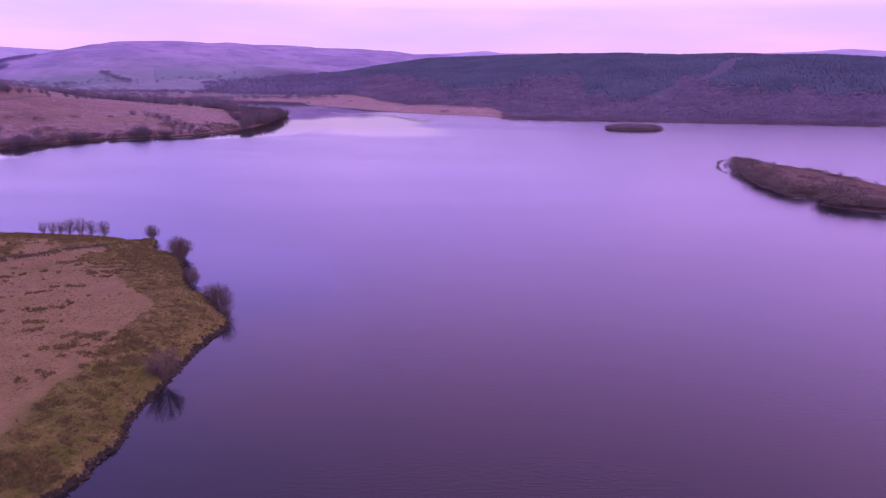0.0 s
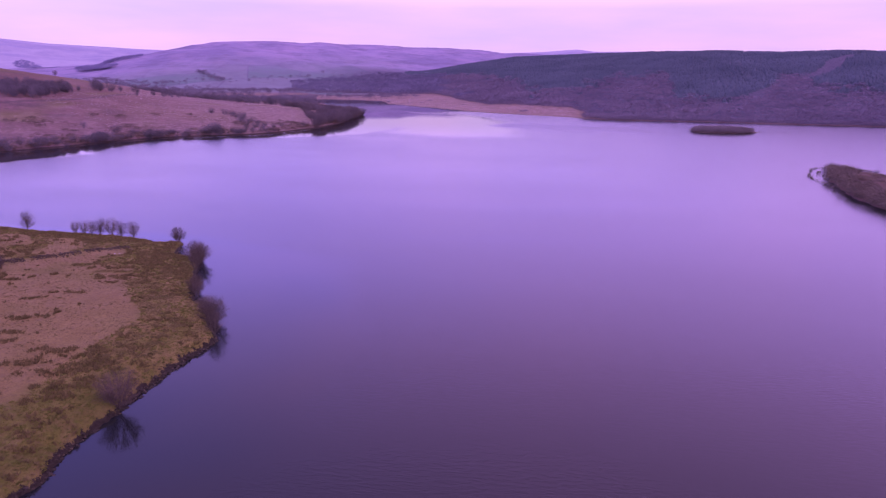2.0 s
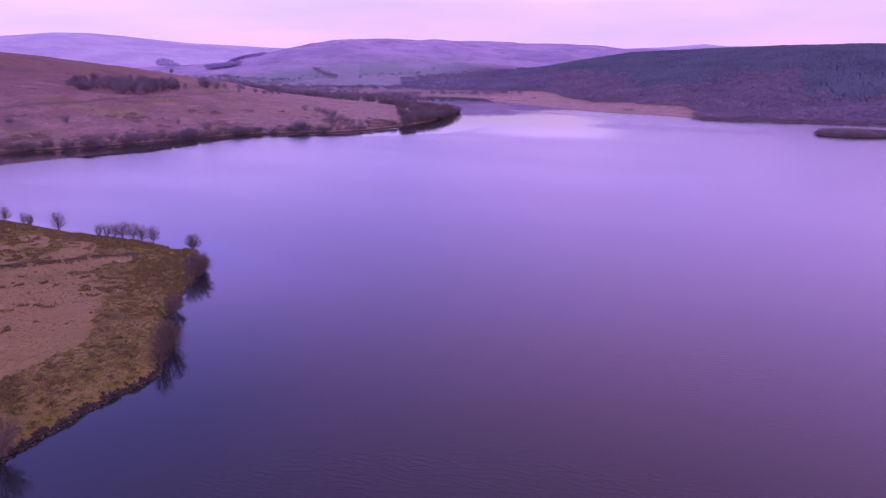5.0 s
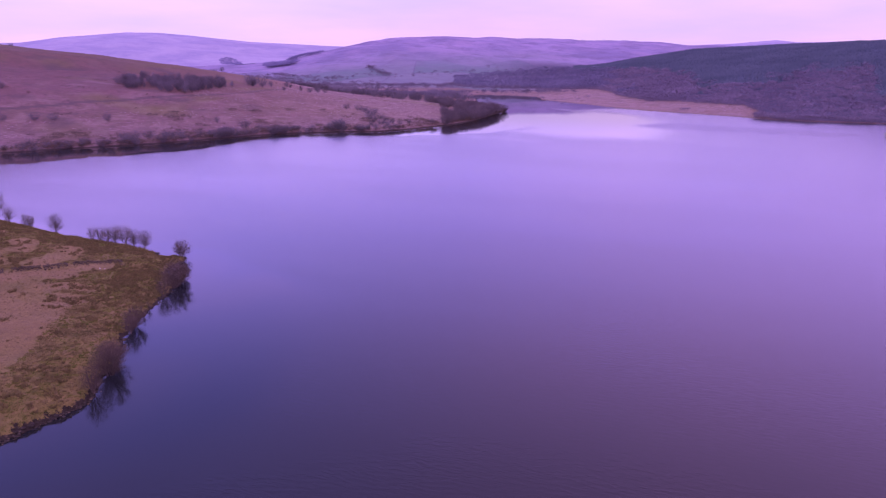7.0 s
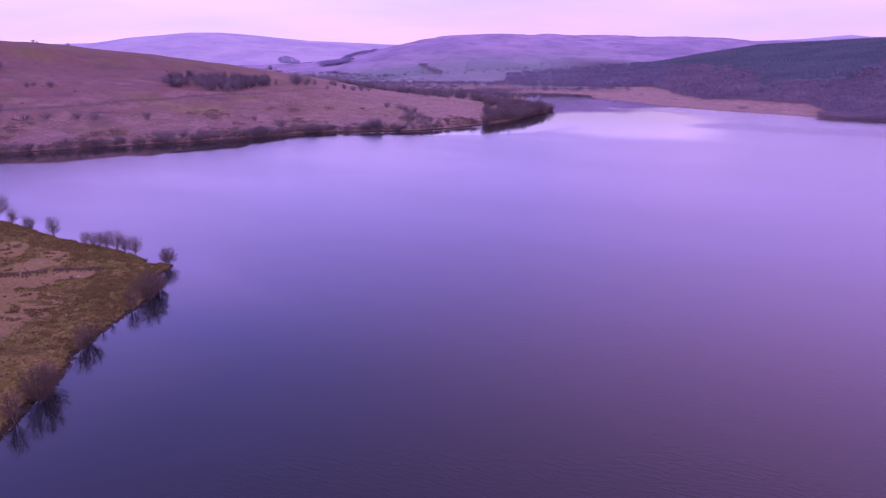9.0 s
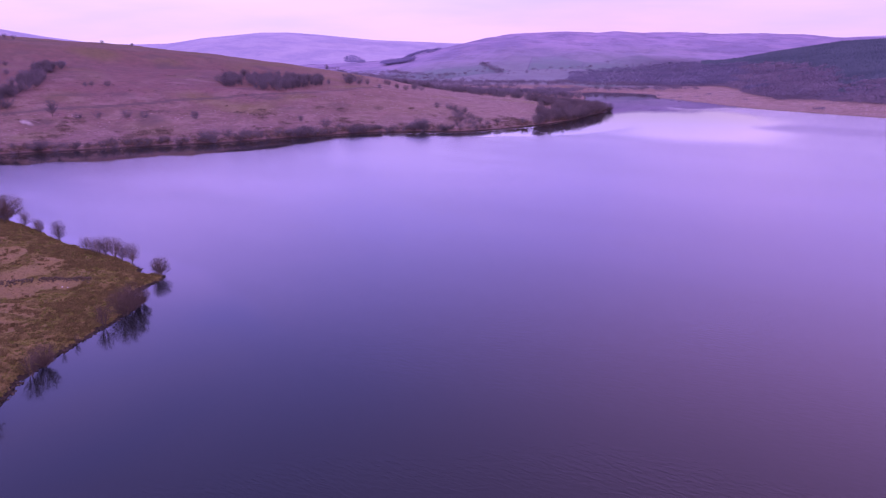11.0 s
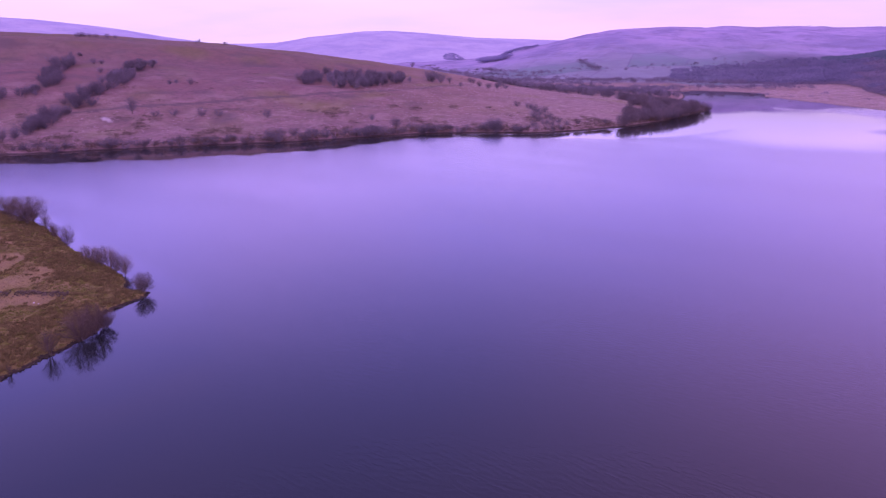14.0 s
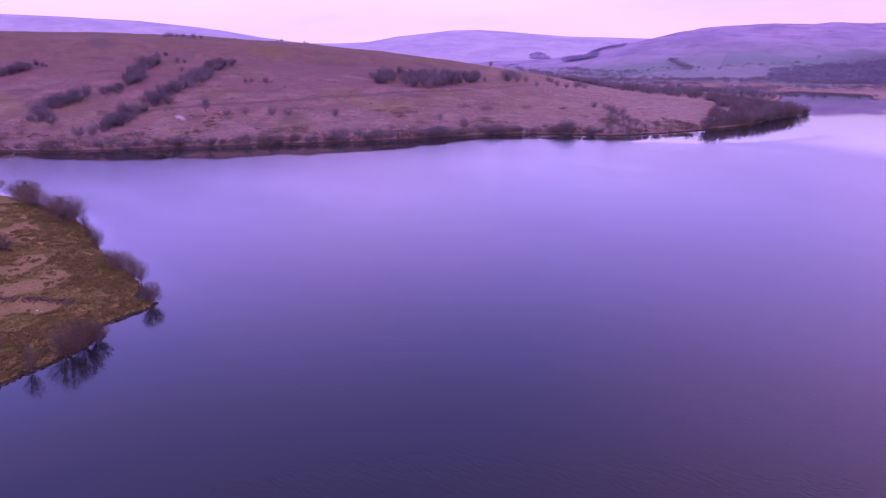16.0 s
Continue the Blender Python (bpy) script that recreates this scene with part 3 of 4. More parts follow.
def build_backdrop():
    """The last skyline, over three kilometres off."""
    angles, radii = np.radians(np.arange(-60, 100, 0.4)), np.linspace(3050, 4700, 40)
    rr, aa = np.meshgrid(radii, angles, indexing="ij")
    x, y = CENTRE[0] - rr * np.sin(aa), CENTRE[1] + rr * np.cos(aa)
    g = lay(x.ravel(), y.ravel())
    k = len(angles)
    i, j = np.meshgrid(np.arange(39), np.arange(k - 1), indexing="ij")
    a = i * k + j
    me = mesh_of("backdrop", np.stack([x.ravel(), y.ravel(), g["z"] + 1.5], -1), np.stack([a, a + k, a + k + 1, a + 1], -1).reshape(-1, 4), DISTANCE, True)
    tagged(new("backdrop", me), "distant hills on the horizon, tinted lavender for haze", "backdrop", kind="structure")


build_backdrop()


def build_water():
    """The lake: one sheet, on which "calm" tells the smooth lee of the shores from the ruffled open water."""
    angles = np.radians(np.concatenate([np.arange(-42, 138, 0.45), np.arange(138, 318, 4.0)]))
    radii = np.concatenate([[0.02, 15, 30], np.exp(np.arange(math.log(45), math.log(1500), 0.013)), [2500, 4700]])
    n, k = len(radii), len(angles)
    rr, aa = np.meshgrid(radii, angles, indexing="ij")
    x, y = (CENTRE[0] - rr * np.sin(aa)).ravel(), (CENTRE[1] + rr * np.cos(aa)).ravel()
    g = lay(x, y)
    out = -g["d"]
    by_left = smooth(-92, -62, g["u"]) * smooth(-70, -130, x)
    lee = by_left * (20 + 8 * smooth(490, 430, y) + 22 * smooth(450, 400, y) * smooth(258, 310, y) + 50 * smooth(520, 590, y)) + 4 + (2 + 6 * by_left) * waves(x, y, 40, 91) + 3 * waves(x, y, 14, 92)
    lee = lee + 26 * smooth(235, 200, y) * smooth(5, -40, x) * smooth(-190, -140, x)
    calm = smooth(5 + 16 * smooth(235, 200, y), -3, out - lee) * smooth(60, -60, x) * (0.9 + 0.1 * by_left)
    calm = np.maximum(calm, smooth(1.3, 0.7, np.hypot((x + 85 + 0.25 * (y - 740)) / 72, (y - 740) / 150) + 0.12 * waves(x, y, 60, 93)) * 0.95)
    calm = np.maximum(calm, smooth(840, 900, y - 0.35 * (x + 188)))
    breeze = smooth(44, 8, line_distance([(0, 712), (50, 698), (105, 692)], x, y) + 6 * waves(x, y, 40, 94)) * 0.8
    calm = calm * (1 - breeze)
    i, j = np.meshgrid(np.arange(n - 1), np.arange(k), indexing="ij")
    a, b = i * k + j, i * k + (j + 1) % k
    me = mesh_of("water", np.stack([x, y, 0 * x], -1), np.stack([a, a + k, b + k, b], -1).reshape(-1, 4), WATER, True)
    wind = smooth(-40, 120, x) * smooth(300, 480, y) * smooth(1040, 940, y)
    me.attributes.new("wind", "FLOAT", "POINT").data.foreach_set("value", (wind * (1 - calm)).astype(np.float32))
    me.attributes.new("breeze", "FLOAT", "POINT").data.foreach_set("value", breeze.astype(np.float32))
    me.attributes.new("calm", "FLOAT", "POINT").data.foreach_set("value", calm.astype(np.float32))
    tagged(new("water", me), "still lake water, faintly rippled by the wind", "water", kind="structure")


build_water()


# ---- bare trees ----
def tube(segments, sides):
    """Tapered tubes: rows of x0 y0 z0 x1 y1 z1 r0 r1."""
    s = np.array(segments, float)
    p, q, r0, r1 = s[:, :3], s[:, 3:6], s[:, 6], s[:, 7]
    way = q - p
    way /= np.linalg.norm(way, axis=1, keepdims=True) + 1e-9
    side = np.cross(way, np.where(np.abs(way[:, 2:]) > 0.9, [[1.0, 0, 0]], [[0, 0, 1.0]]))
    side /= np.linalg.norm(side, axis=1, keepdims=True) + 1e-9
    other = np.cross(way, side)
    t = np.arange(sides) * 2 * math.pi / sides
    ring = side[:, None] * np.cos(t)[None, :, None] + other[:, None] * np.sin(t)[None, :, None]
    v = np.concatenate([p[:, None] + ring * r0[:, None, None], q[:, None] + ring * r1[:, None, None]], 1)
    k = np.arange(sides)
    l = (k + 1) % sides
    f = np.concatenate([np.stack([k, l, l + sides], -1), np.stack([k, l + sides, k + sides], -1)])
    faces = (f[None] + (np.arange(len(s)) * 2 * sides)[:, None, None]).reshape(-1, 3)
    return v.reshape(-1, 3), faces


def bare_tree(seed, height, width, stems, limbs, subs, twigs, twig_width, low=0.2):
    """A leafless tree or shrub: stems, limbs that reach into an uneven crown, branches on the limbs and the fine twigs on those."""
    rng = random.Random(seed)
    thick, thin, blades = [], [], []

    def limb(points, r0, r1, rows):
        n = len(points) - 1
        for k, (p, q) in enumerate(zip(points, points[1:])):
            rows.append((*p, *q, r0 + (r1 - r0) * k / n, r0 + (r1 - r0) * (k + 1) / n))

    def shaken(by):
        return Vector((rng.gauss(0, by), rng.gauss(0, by), rng.gauss(0, by * 0.8)))

    def blade(p, way, wide):
        side = way.cross(shaken(1)).normalized() * wide
        blades.extend([p - side, p + side, p + way])

    def held(p):
        """A point pulled back into the crown's rounded outline."""
        q = Vector((p.x / (0.5 * width), p.y / (0.5 * width), (p.z / height - 0.54) / 0.47))
        a = math.atan2(q.y, q.x)
        out = q.length / (1 + 0.10 * math.sin(2 * a + phase[0] + 3 * q.z) + 0.07 * math.sin(5 * a + phase[1]) * math.cos(4 * q.z + phase[2]))
        if out <= 0.94 or p.z < 0.12 * height:
            return p
        q *= (0.96 - 0.30 * rng.random()) / out
        return Vector((q.x * 0.5 * width, q.y * 0.5 * width, (q.z * 0.47 + 0.54) * height))

    phase = [rng.random() * 6.283 for _ in range(4)]
    lines = []
    for s in range(stems):
        a = 6.283 * (s + rng.random() * 0.7) / stems
        lean = 0.05 if stems == 1 else rng.uniform(0.14, 0.34) * min(width / height, 1.15)
        p, way, line = Vector((math.cos(a), math.sin(a), 0)) * 0.02 * width - Vector((0, 0, 0.4)), Vector((math.cos(a) * lean, math.sin(a) * lean, 1)), []
        for k in range(7):
            line.append(held(p.copy()))
            p = p + (way + Vector((rng.gauss(0, 0.09), rng.gauss(0, 0.09), 0))).normalized() * height * (0.145 if stems == 1 else rng.uniform(0.12, 0.145))
        lines.append(line)
        limb(line, 0.024 * height / (1 + 0.28 * stems), 0.005 * height, thick)
    for k in range(limbs):
        # the ends lie evenly over a rounded, broken crown; each limb leaves the stem that is nearest, well below its end
        up = 1 - (k + 0.5) / limbs * (1.86 - 1.1 * low)
        a = 2.39996 * k + rng.uniform(-0.4, 0.4)
        swell = (1 + 0.10 * math.sin(2 * a + phase[0] + 3 * up) + 0.07 * math.sin(5 * a + phase[1])) * rng.uniform(0.62, 0.90)
        ring = math.sqrt(max(1 - up * up, 0))
        end = Vector((math.cos(a) * ring * swell * 0.5 * width, math.sin(a) * ring * swell * 0.5 * width, (0.54 + 0.47 * up * swell) * height))
        line = min(lines, key=lambda l: (l[4].xy - end.xy).length + rng.random() * 0.25 * width)
        f = 6 * min(max(low, end.z / height * rng.uniform(0.35, 0.72)), 0.97)
        i = min(int(f), 5)
        p = line[i].lerp(line[i + 1], f - i)
        long = (end - p).length
        mid = p.lerp(end, 0.5) + Vector((0, 0, (0.10 if up > -0.2 else 0.02) * long)) + shaken(0.05) * long
        mid, end = held(mid), held(end)
        limb([p, mid, end], 0.0045 * height, 0.0012 * height, thin)
        for m in range(subs):
            t = 0.12 + 0.88 * (m + rng.random()) / subs
            q = p.lerp(mid, t * 2) if t < 0.5 else mid.lerp(end, t * 2 - 1)
            way2 = ((end - p).normalized() + shaken(0.45) + Vector((0, 0, 0.2))).normalized()
            long2 = min(max(long * rng.uniform(0.22, 0.42) * (1.2 - 0.5 * t), 0.07 * height), 0.16 * height)
            way2 = held(q + way2 * long2) - q
            long2 = max(way2.length, 0.02)
            way2 /= long2
            blade(q, way2 * long2, twig_width * 1.3)
            for _ in range(twigs):
                r = q + way2 * long2 * rng.uniform(0.0, 1.0) + shaken(0.034 * height)
                blade(r, (way2 * 0.5 + shaken(0.5) + Vector((0, 0, 0.3))).normalized() * rng.uniform(0.04, 0.085) * height, twig_width)
    v2, f2 = tube(thin, 3)
    crown_v, crown_f = np.array([tuple(b) for b in blades]), np.arange(len(blades)).reshape(-1, 3)
    trunks = [mesh_of("trunk", *tube(thick[6 * s:6 * s + 6], 5), BARK, True) for s in range(stems)]
    return trunks, mesh_of("crown", np.concatenate([v2, crown_v]), np.concatenate([f2, crown_f + len(v2)]), TWIGS if seed < 10 else SALLOW_TWIGS if seed == 15 else HILL_TWIGS)


def tree_kind(name, label, category, *numbers):
    trunks, crown = bare_tree(*numbers)
    ob = new(name)
    for trunk in trunks:
        under("trunk", trunk, ob)
    under("crown", crown, ob, "leafless crown of fine brown twigs")
    return tagged(ob, label, category)


# kinds 1 m high each would lose their twig size, so each is grown at a usual size and scaled a little
NEAR_KINDS = [
    ("alder_tree", "slender bare alder on the lake shore", "tree", 1, 6.5, 4.6, 3, 40, 8, 11, 0.0085, 0.14),
    ("alder_tree", "bare oval alder on the lake shore", "tree", 2, 6.5, 5.4, 1, 46, 9, 11, 0.0088, 0.12),
    ("willow_bush", "bare many-stemmed willow bush at the water's edge", "bush", 3, 6.0, 6.8, 6, 66, 9, 12, 0.0115, 0.05),
    ("willow_bush", "bare rounded willow bush at the water's edge", "bush", 4, 5.0, 6.0, 5, 66, 9, 12, 0.0115, 0.04),
    ("oak_tree", "broad bare tree with a dense crown near the shore", "tree", 5, 9.0, 14.0, 2, 90, 10, 13, 0.016, 0.16),
    ("sapling", "thin bare sapling on the bank", "tree", 6, 3.0, 1.9, 2, 18, 4, 7, 0.012, 0.2),
]
FAR_KINDS = [
    ("hawthorn_tree", "bare hawthorn on the bracken hillside", "tree", 11, 8.0, 9.0, 1, 36, 7, 7, 0.036, 0.10),
    ("hawthorn_tree", "bare bushy tree on the hillside", "tree", 12, 8.0, 11.0, 3, 42, 7, 7, 0.037, 0.04),
    ("birch_tree", "bare birch in the hillside grove", "tree", 13, 9.5, 8.0, 1, 36, 7, 7, 0.036, 0.22),
    ("scrub_bush", "low bare scrub bush by the far shore", "bush", 14, 5.0, 8.5, 4, 34, 6, 7, 0.036, 0.02),
    ("sallow_bush", "bare rounded sallow in the thicket on the headland", "bush", 15, 6.5, 9.5, 4, 40, 7, 8, 0.037, 0.02),
    ("ash_tree", "dark bare tree in the gully on the hillside", "tree", 16, 8.0, 9.0, 2, 40, 7, 8, 0.041, 0.04),
]
near_trees, far_trees = [tree_kind(*row) for row in NEAR_KINDS], [tree_kind(*row) for row in FAR_KINDS]
used = set()


def plant(kinds, k, x, y, height, group, sink=0.1, z=None):
    """One tree of a kind, at a place and of a height. The first of a kind is the built one itself."""
    ob = kinds[k]
    usual = (NEAR_KINDS if kinds is near_trees else FAR_KINDS)[k][4]
    s = height / usual
    z = max(ground_z(x, y), -0.3) - sink if z is None else z
    turn = random.random() * 360
    if ob.name not in used:
        used.add(ob.name)
        made = ob
    else:
        made = copy_thing(ob, Matrix())
    made.matrix_basis = pose(x, y, z, 0, 0, turn) @ Matrix.Diagonal((s * random.uniform(0.9, 1.12), s * random.uniform(0.9, 1.12), s, 1))
    return tagged(made, group=group)


NEAR_TREES = [  # kind, x, y, height
    (1, -150.3, 222.2, 7.4), (0, -131, 219, 5.0), (0, -128.2, 219.6, 5.4), (0, -125.6, 219.8, 5.4), (1, -122.8, 220, 6.6), (0, -119.6, 220.6, 7.0), (1, -116, 220.6, 6.2),
    (1, -112.0, 220.8, 6.4), (3, -94.5, 217.0, 5.3), (2, -77.0, 195.6, 7.0), (2, -79.3, 199.2, 6.6), (3, -80.5, 201.8, 4.6), (0, -74.6, 189, 5.6),
    (5, -71, 181, 2.7), (5, -68.7, 177, 2.5), (2, -66, 172, 5.2), (0, -64, 168.6, 5.4), (2, -52, 152.4, 7.2), (0, -48.8, 146, 6.4), (3, -55, 156, 5.2),
    (2, -49.6, 113, 7.0), (4, -185.5, 224.2, 10.2), (1, -190, 227, 7.0), (4, -203, 224.5, 7.4), (4, -216, 222, 7.6), (4, -225, 220.5, 8.4), (4, -243, 223.5, 8.5), (1, -178, 226.6, 6.2), (0, -168, 225, 5.0), (0, -164.5, 224.4, 4.8),
    (5, -164, 223.5, 4.4), (3, -153, 200, 5.6), (3, -120, 172, 4.8), (4, -262, 216, 7.5),
]
for kind, x, y, tall in NEAR_TREES:
    plant(near_trees, kind, x, y, tall, "trees on the near shore")

HILL_TREES = [  # kind, x, y, height
    (1, -756, 483, 5.2), (1, -762, 489, 6.2), (1, -767, 495, 6.4), (1, -772, 503, 5.8), (3, -776, 512, 5.0), (1, -770, 522, 5.6), (3, -765, 529, 4.6), (1, -716.5, 602, 3.6), (0, -707, 633, 4.4), (1, -649, 451, 6.5), (3, -643, 456, 5), (1, -826, 670, 4.5), (3, -764, 672, 4),
    (1, -601, 435, 6), (0, -521, 458, 5.5), (1, -516, 475, 6.5), (0, -525, 466, 5), (2, -453, 390, 13), (3, -435, 398, 5.5), (3, -431, 411, 6.4), (3, -419, 426, 7.2),
    (3, -411, 435, 6.2), (1, -385, 460, 7.6), (0, -330, 516, 6.2), (1, -301, 512, 8), (3, -287, 514, 6), (1, -291, 652, 6), (1, -240, 603, 9),
    (3, -232, 596, 6), (3, -222, 589, 6), (3, -226, 580, 5), (3, -215, 587, 6), (3, -276, 648, 6.5), (3, -266, 640, 6), (3, -258, 632, 7), (3, -248, 624, 6), (1, -252, 636, 6), (3, -236, 615, 6), (3, -228, 608, 5), (3, -218, 602, 5), (3, -210, 600, 4.5), (3, -207, 612, 4.5), (3, -188, 829, 4), (3, -193, 833, 4.5), (1, -430, 712, 12), (0, -438, 706, 10), (2, -425, 720, 9), (0, -452, 789, 8),
    (0, -445, 786, 7), (1, -403, 781, 7.5), (0, -410, 786, 7), (0, -390, 842, 8), (1, -328, 796, 9), (0, -340, 802, 8), (1, -321, 839, 9), (0, -290, 818, 10),
    (1, -300, 826, 9), (0, -570, 818, 8), (1, -476, 760, 9), (0, -484, 764, 8),
    (1, -454, 720, 14), (0, -461, 734, 12), (1, -446, 717, 11), (3, -331, 423, 6), (1, -325, 427, 7.5), (3, -321, 435, 6.8), (3, -316, 445, 6.2), (3, -312, 455, 5.6),
    (3, -306, 468, 5), (0, -396, 703, 6), (0, -395, 733, 7), (1, -384, 734, 6.4), (0, -380, 744, 7.6), (1, -379, 757, 7.4),
]
for kind, x, y, tall in HILL_TREES:
    plant(far_trees, kind, x, y, tall, "trees on the hillside")

HEDGES = [
    ([(-493, 289), (-512, 293), (-536, 308), (-545, 330), (-549, 352), (-562, 362)], 92, 8.8),
    ([(-560, 377), (-585, 388), (-608, 400), (-640, 418), (-667, 433), (-685, 450)], 88, 8.4),
    ([(-436, 300), (-450, 318), (-476, 342), (-490, 364), (-511, 377), (-531, 404), (-540, 422), (-572, 443), (-606, 475), (-640, 503)], 176, 9.0),
    ([(-655, 288), (-677, 315), (-690, 337)], 36, 8),
]
for line, count, tall in HEDGES:
    p = np.array(line, float)
    reach = np.r_[0, np.cumsum(np.hypot(*np.diff(p, axis=0).T))]
    for s in np.linspace(0, reach[-1], count):
        x, y = np.interp(s, reach, p[:, 0]) + random.gauss(0, 4.5), np.interp(s, reach, p[:, 1]) + random.gauss(0, 4.5)
        if math.sin(s * 0.09 + line[0][0]) > -0.75:
            plant(far_trees, random.choice((5, 5, 5, 3)), x, y, tall * random.uniform(0.55, 1.2) * (1 - 0.45 * smooth(0.75, 1.0, s / reach[-1])), "trees along the gully")


def scattered(count, box, keep, seed):
    """Random places in a box (x0, y0, x1, y1) of which keep(lay) is true."""
    rng = np.random.RandomState(seed)
    x, y = box[0] + (box[2] - box[0]) * rng.rand(count), box[1] + (box[3] - box[1]) * rng.rand(count)
    g = lay(x, y)
    on = keep(x, y, g)
    return x[on], y[on], g["z"][on]


GROVE = rounded_loop([(-476, 560), (-506, 588), (-508, 625), (-494, 668), (-470, 700), (-446, 690), (-440, 662), (-436, 628), (-422, 590), (-440, 574), (-462, 570)])
for x, y, z in zip(*scattered(330, (-515, 550, -415, 705), lambda x, y, g: (loop_distance(GROVE, x, y) > 0) & (waves(x, y, 18, 34) > -0.75), 3)):
    plant(far_trees, random.choice((2, 2, 2, 1)), x, y, random.uniform(6.5, 11), "trees of the hillside grove", z=z - 0.1)
for x, y, z in zip(*scattered(520, (-290, 615, -165, 880), lambda x, y, g: (g["d"] > -1.2) & (g["d"] < 26 + 32 * smooth(680, 710, y)) & (y > 628 + 2.2 * g["d"] + 14 * waves(x, y, 22, 38)), 4)):
    plant(far_trees, random.choice((4, 4, 4, 1)), x, y, random.uniform(5.4, 9.2) + 2.2 * float(smooth(-215, -185, x)), "trees at the tip of the headland", z=z - 0.1)
for x, y, z in zip(*scattered(4000, (-450, 240, -190, 640), lambda x, y, g: (g["d"] > -1.2) & (g["d"] < 10) & (g["left"] > 0.5) & (waves(x, y, 26, 31) + 0.35 * smooth(480, 420, y) > -0.35), 5)):
    plant(far_trees, 3, x, y, random.uniform(2.6, 5.0) + 4.2 * max(float(waves(np.array([x]), np.array([y]), 22, 39)[0]), 0), "scrub along the far shore", z=z - 0.1)
for x, y, z in zip(*scattered(230, (-520, 845, -270, 1010), lambda x, y, g: (g["d"] > 4) & (waves(x, y, 60, 33) > -0.4), 7)):
    plant(far_trees, random.choice((0, 1, 2)), x, y, random.uniform(6, 10), "trees behind the headland", z=z - 0.1)


# ---- far woods ----
def spruce_shape(seed):
    rng = np.random.RandomState(seed)
    v, f = [], []
    for low, high, wide in ((0.0, 0.72, 0.22), (0.36, 1.0, 0.145)):
        base = len(v)
        t = np.arange(6) * math.pi / 3 + rng.rand()
        for a in t:
            w = wide * rng.uniform(0.7, 1.25)
            v.append((math.cos(a) * w, math.sin(a) * w, low + rng.uniform(-0.05, 0.05)))
        v.append((rng.uniform(-0.03, 0.03), rng.uniform(-0.03, 0.03), high))
        f += [(base + k, base + (k + 1) % 6, base + 6) for k in range(6)]
    return np.array(v), np.array(f)


def bare_clump_shape(seed, blades=60, wide=0.026, long=0.15):
    """A small leafless tree seen from far off: a stem and sprays of twigs that lie along a rounded, broken crown."""
    rng = np.random.RandomState(seed)
    v = [(-0.012, 0, 0), (0.012, 0, 0), (0, 0, 0.6), (0, -0.012, 0), (0, 0.012, 0), (0, 0, 0.6)]
    bumps = rng.randn(5, 3)
    for _ in range(blades):
        n = rng.randn(3)
        n[2] = abs(n[2]) * 0.9 - 0.35
        n /= np.linalg.norm(n)
        swell = 1 + 0.16 * np.sin(3 * bumps @ n).sum() / 2
        p = np.array([0, 0, 0.54]) + n * np.array([0.40, 0.40, 0.36]) * swell * rng.uniform(0.55, 1.0)
        out = n * rng.uniform(0.1, 0.8) + rng.randn(3) * 0.6 + np.array([0, 0, 0.35])
        out /= np.linalg.norm(out)
        side = np.cross(out, n + 0.22 * rng.randn(3))
        side *= wide / np.linalg.norm(side)
        p[2] = max(p[2], 0.03)
        v += [p - side, p + side, p + out * long]
    return np.array([tuple(q) for q in v]), np.arange(len(v)).reshape(-1, 3)


def far_wood(name, label, category, shapes, mat, x, y, z, low, high, seed, girth=1.0, rounded=False):
    rng = np.random.RandomState(seed)
    n = len(x)
    tall = low + (high - low) * rng.rand(n)
    v, f = spread(shapes, np.stack([x, y, z - 0.2], -1), np.stack([tall * girth * (0.85 + 0.4 * rng.rand(n)), tall], -1), rng.rand(n) * 6.283, rng.randint(0, len(shapes), n))
    return tagged(new(name, mesh_of(name, v, f, mat, rounded)), label, category, kind="stuff")


SPRUCES, CLUMPS = [spruce_shape(k) for k in range(5)], [bare_clump_shape(40 + k) for k in range(6)]

ISLAND_CLUMPS = [bare_clump_shape(60 + k, 120, 0.017, 0.11) for k in range(5)]
LOW_SCRUB = [bare_clump_shape(90 + k, 20, 0.035, 0.22) for k in range(4)]


def on_wood_slope(x, y, g):
    return (g["d"] > np.maximum(30, wood_edge(g["bearing"]))) & (g["left"] < 0.5) & (g["r"] > 700) & (g["bearing"] > -40) & (g["bearing"] < 21) & (g["s"] < 1.12) & (g["r"] < 1900) & ((g["bearing"] < 9) | (g["z"] < 44 - 2.2 * (g["bearing"] - 9)))


SPRUCE_EDGE = [(-40, 0.36), (-29, 0.36), (-20.9, 0.35), (-19.7, 0.55), (-17.9, 0.47), (-17.6, 0.30), (-16.4, 0.21), (-10.6, 0.22), (-9.8, 0.48), (-5.7, 0.44), (-3.9, 0.33), (-1.4, 0.26),
               (1.6, 0.25), (2.4, 0.37), (3.7, 0.41), (6, 0.56), (9.2, 0.66), (11, 0.74), (13.5, 1.3), (22, 1.4)]


def spruce_share(x, y, g):
    """Above nought where the plantation stands: upslope of an edge that steps in and out, with a brown gap and a few strays below."""
    gap = smooth(1.0, 0.6, np.hypot((g["bearing"] + 13.3) / 2.8, (g["s"] - 0.535 + 0.01 * (g["bearing"] + 13.3)) / 0.055))
    stray = smooth(0.75, 0.95, waves(x, y, 9, 44)) * smooth(0.25, 0.8, waves(x, y, 70, 45)) * (g["s"] > 0.16)
    return 5.5 * (g["s"] - table(SPRUCE_EDGE, g["bearing"])) + 0.32 * waves(x, y, 40, 42) + 0.22 * waves(x, y, 16, 43) - 1.3 * gap + 1.2 * stray


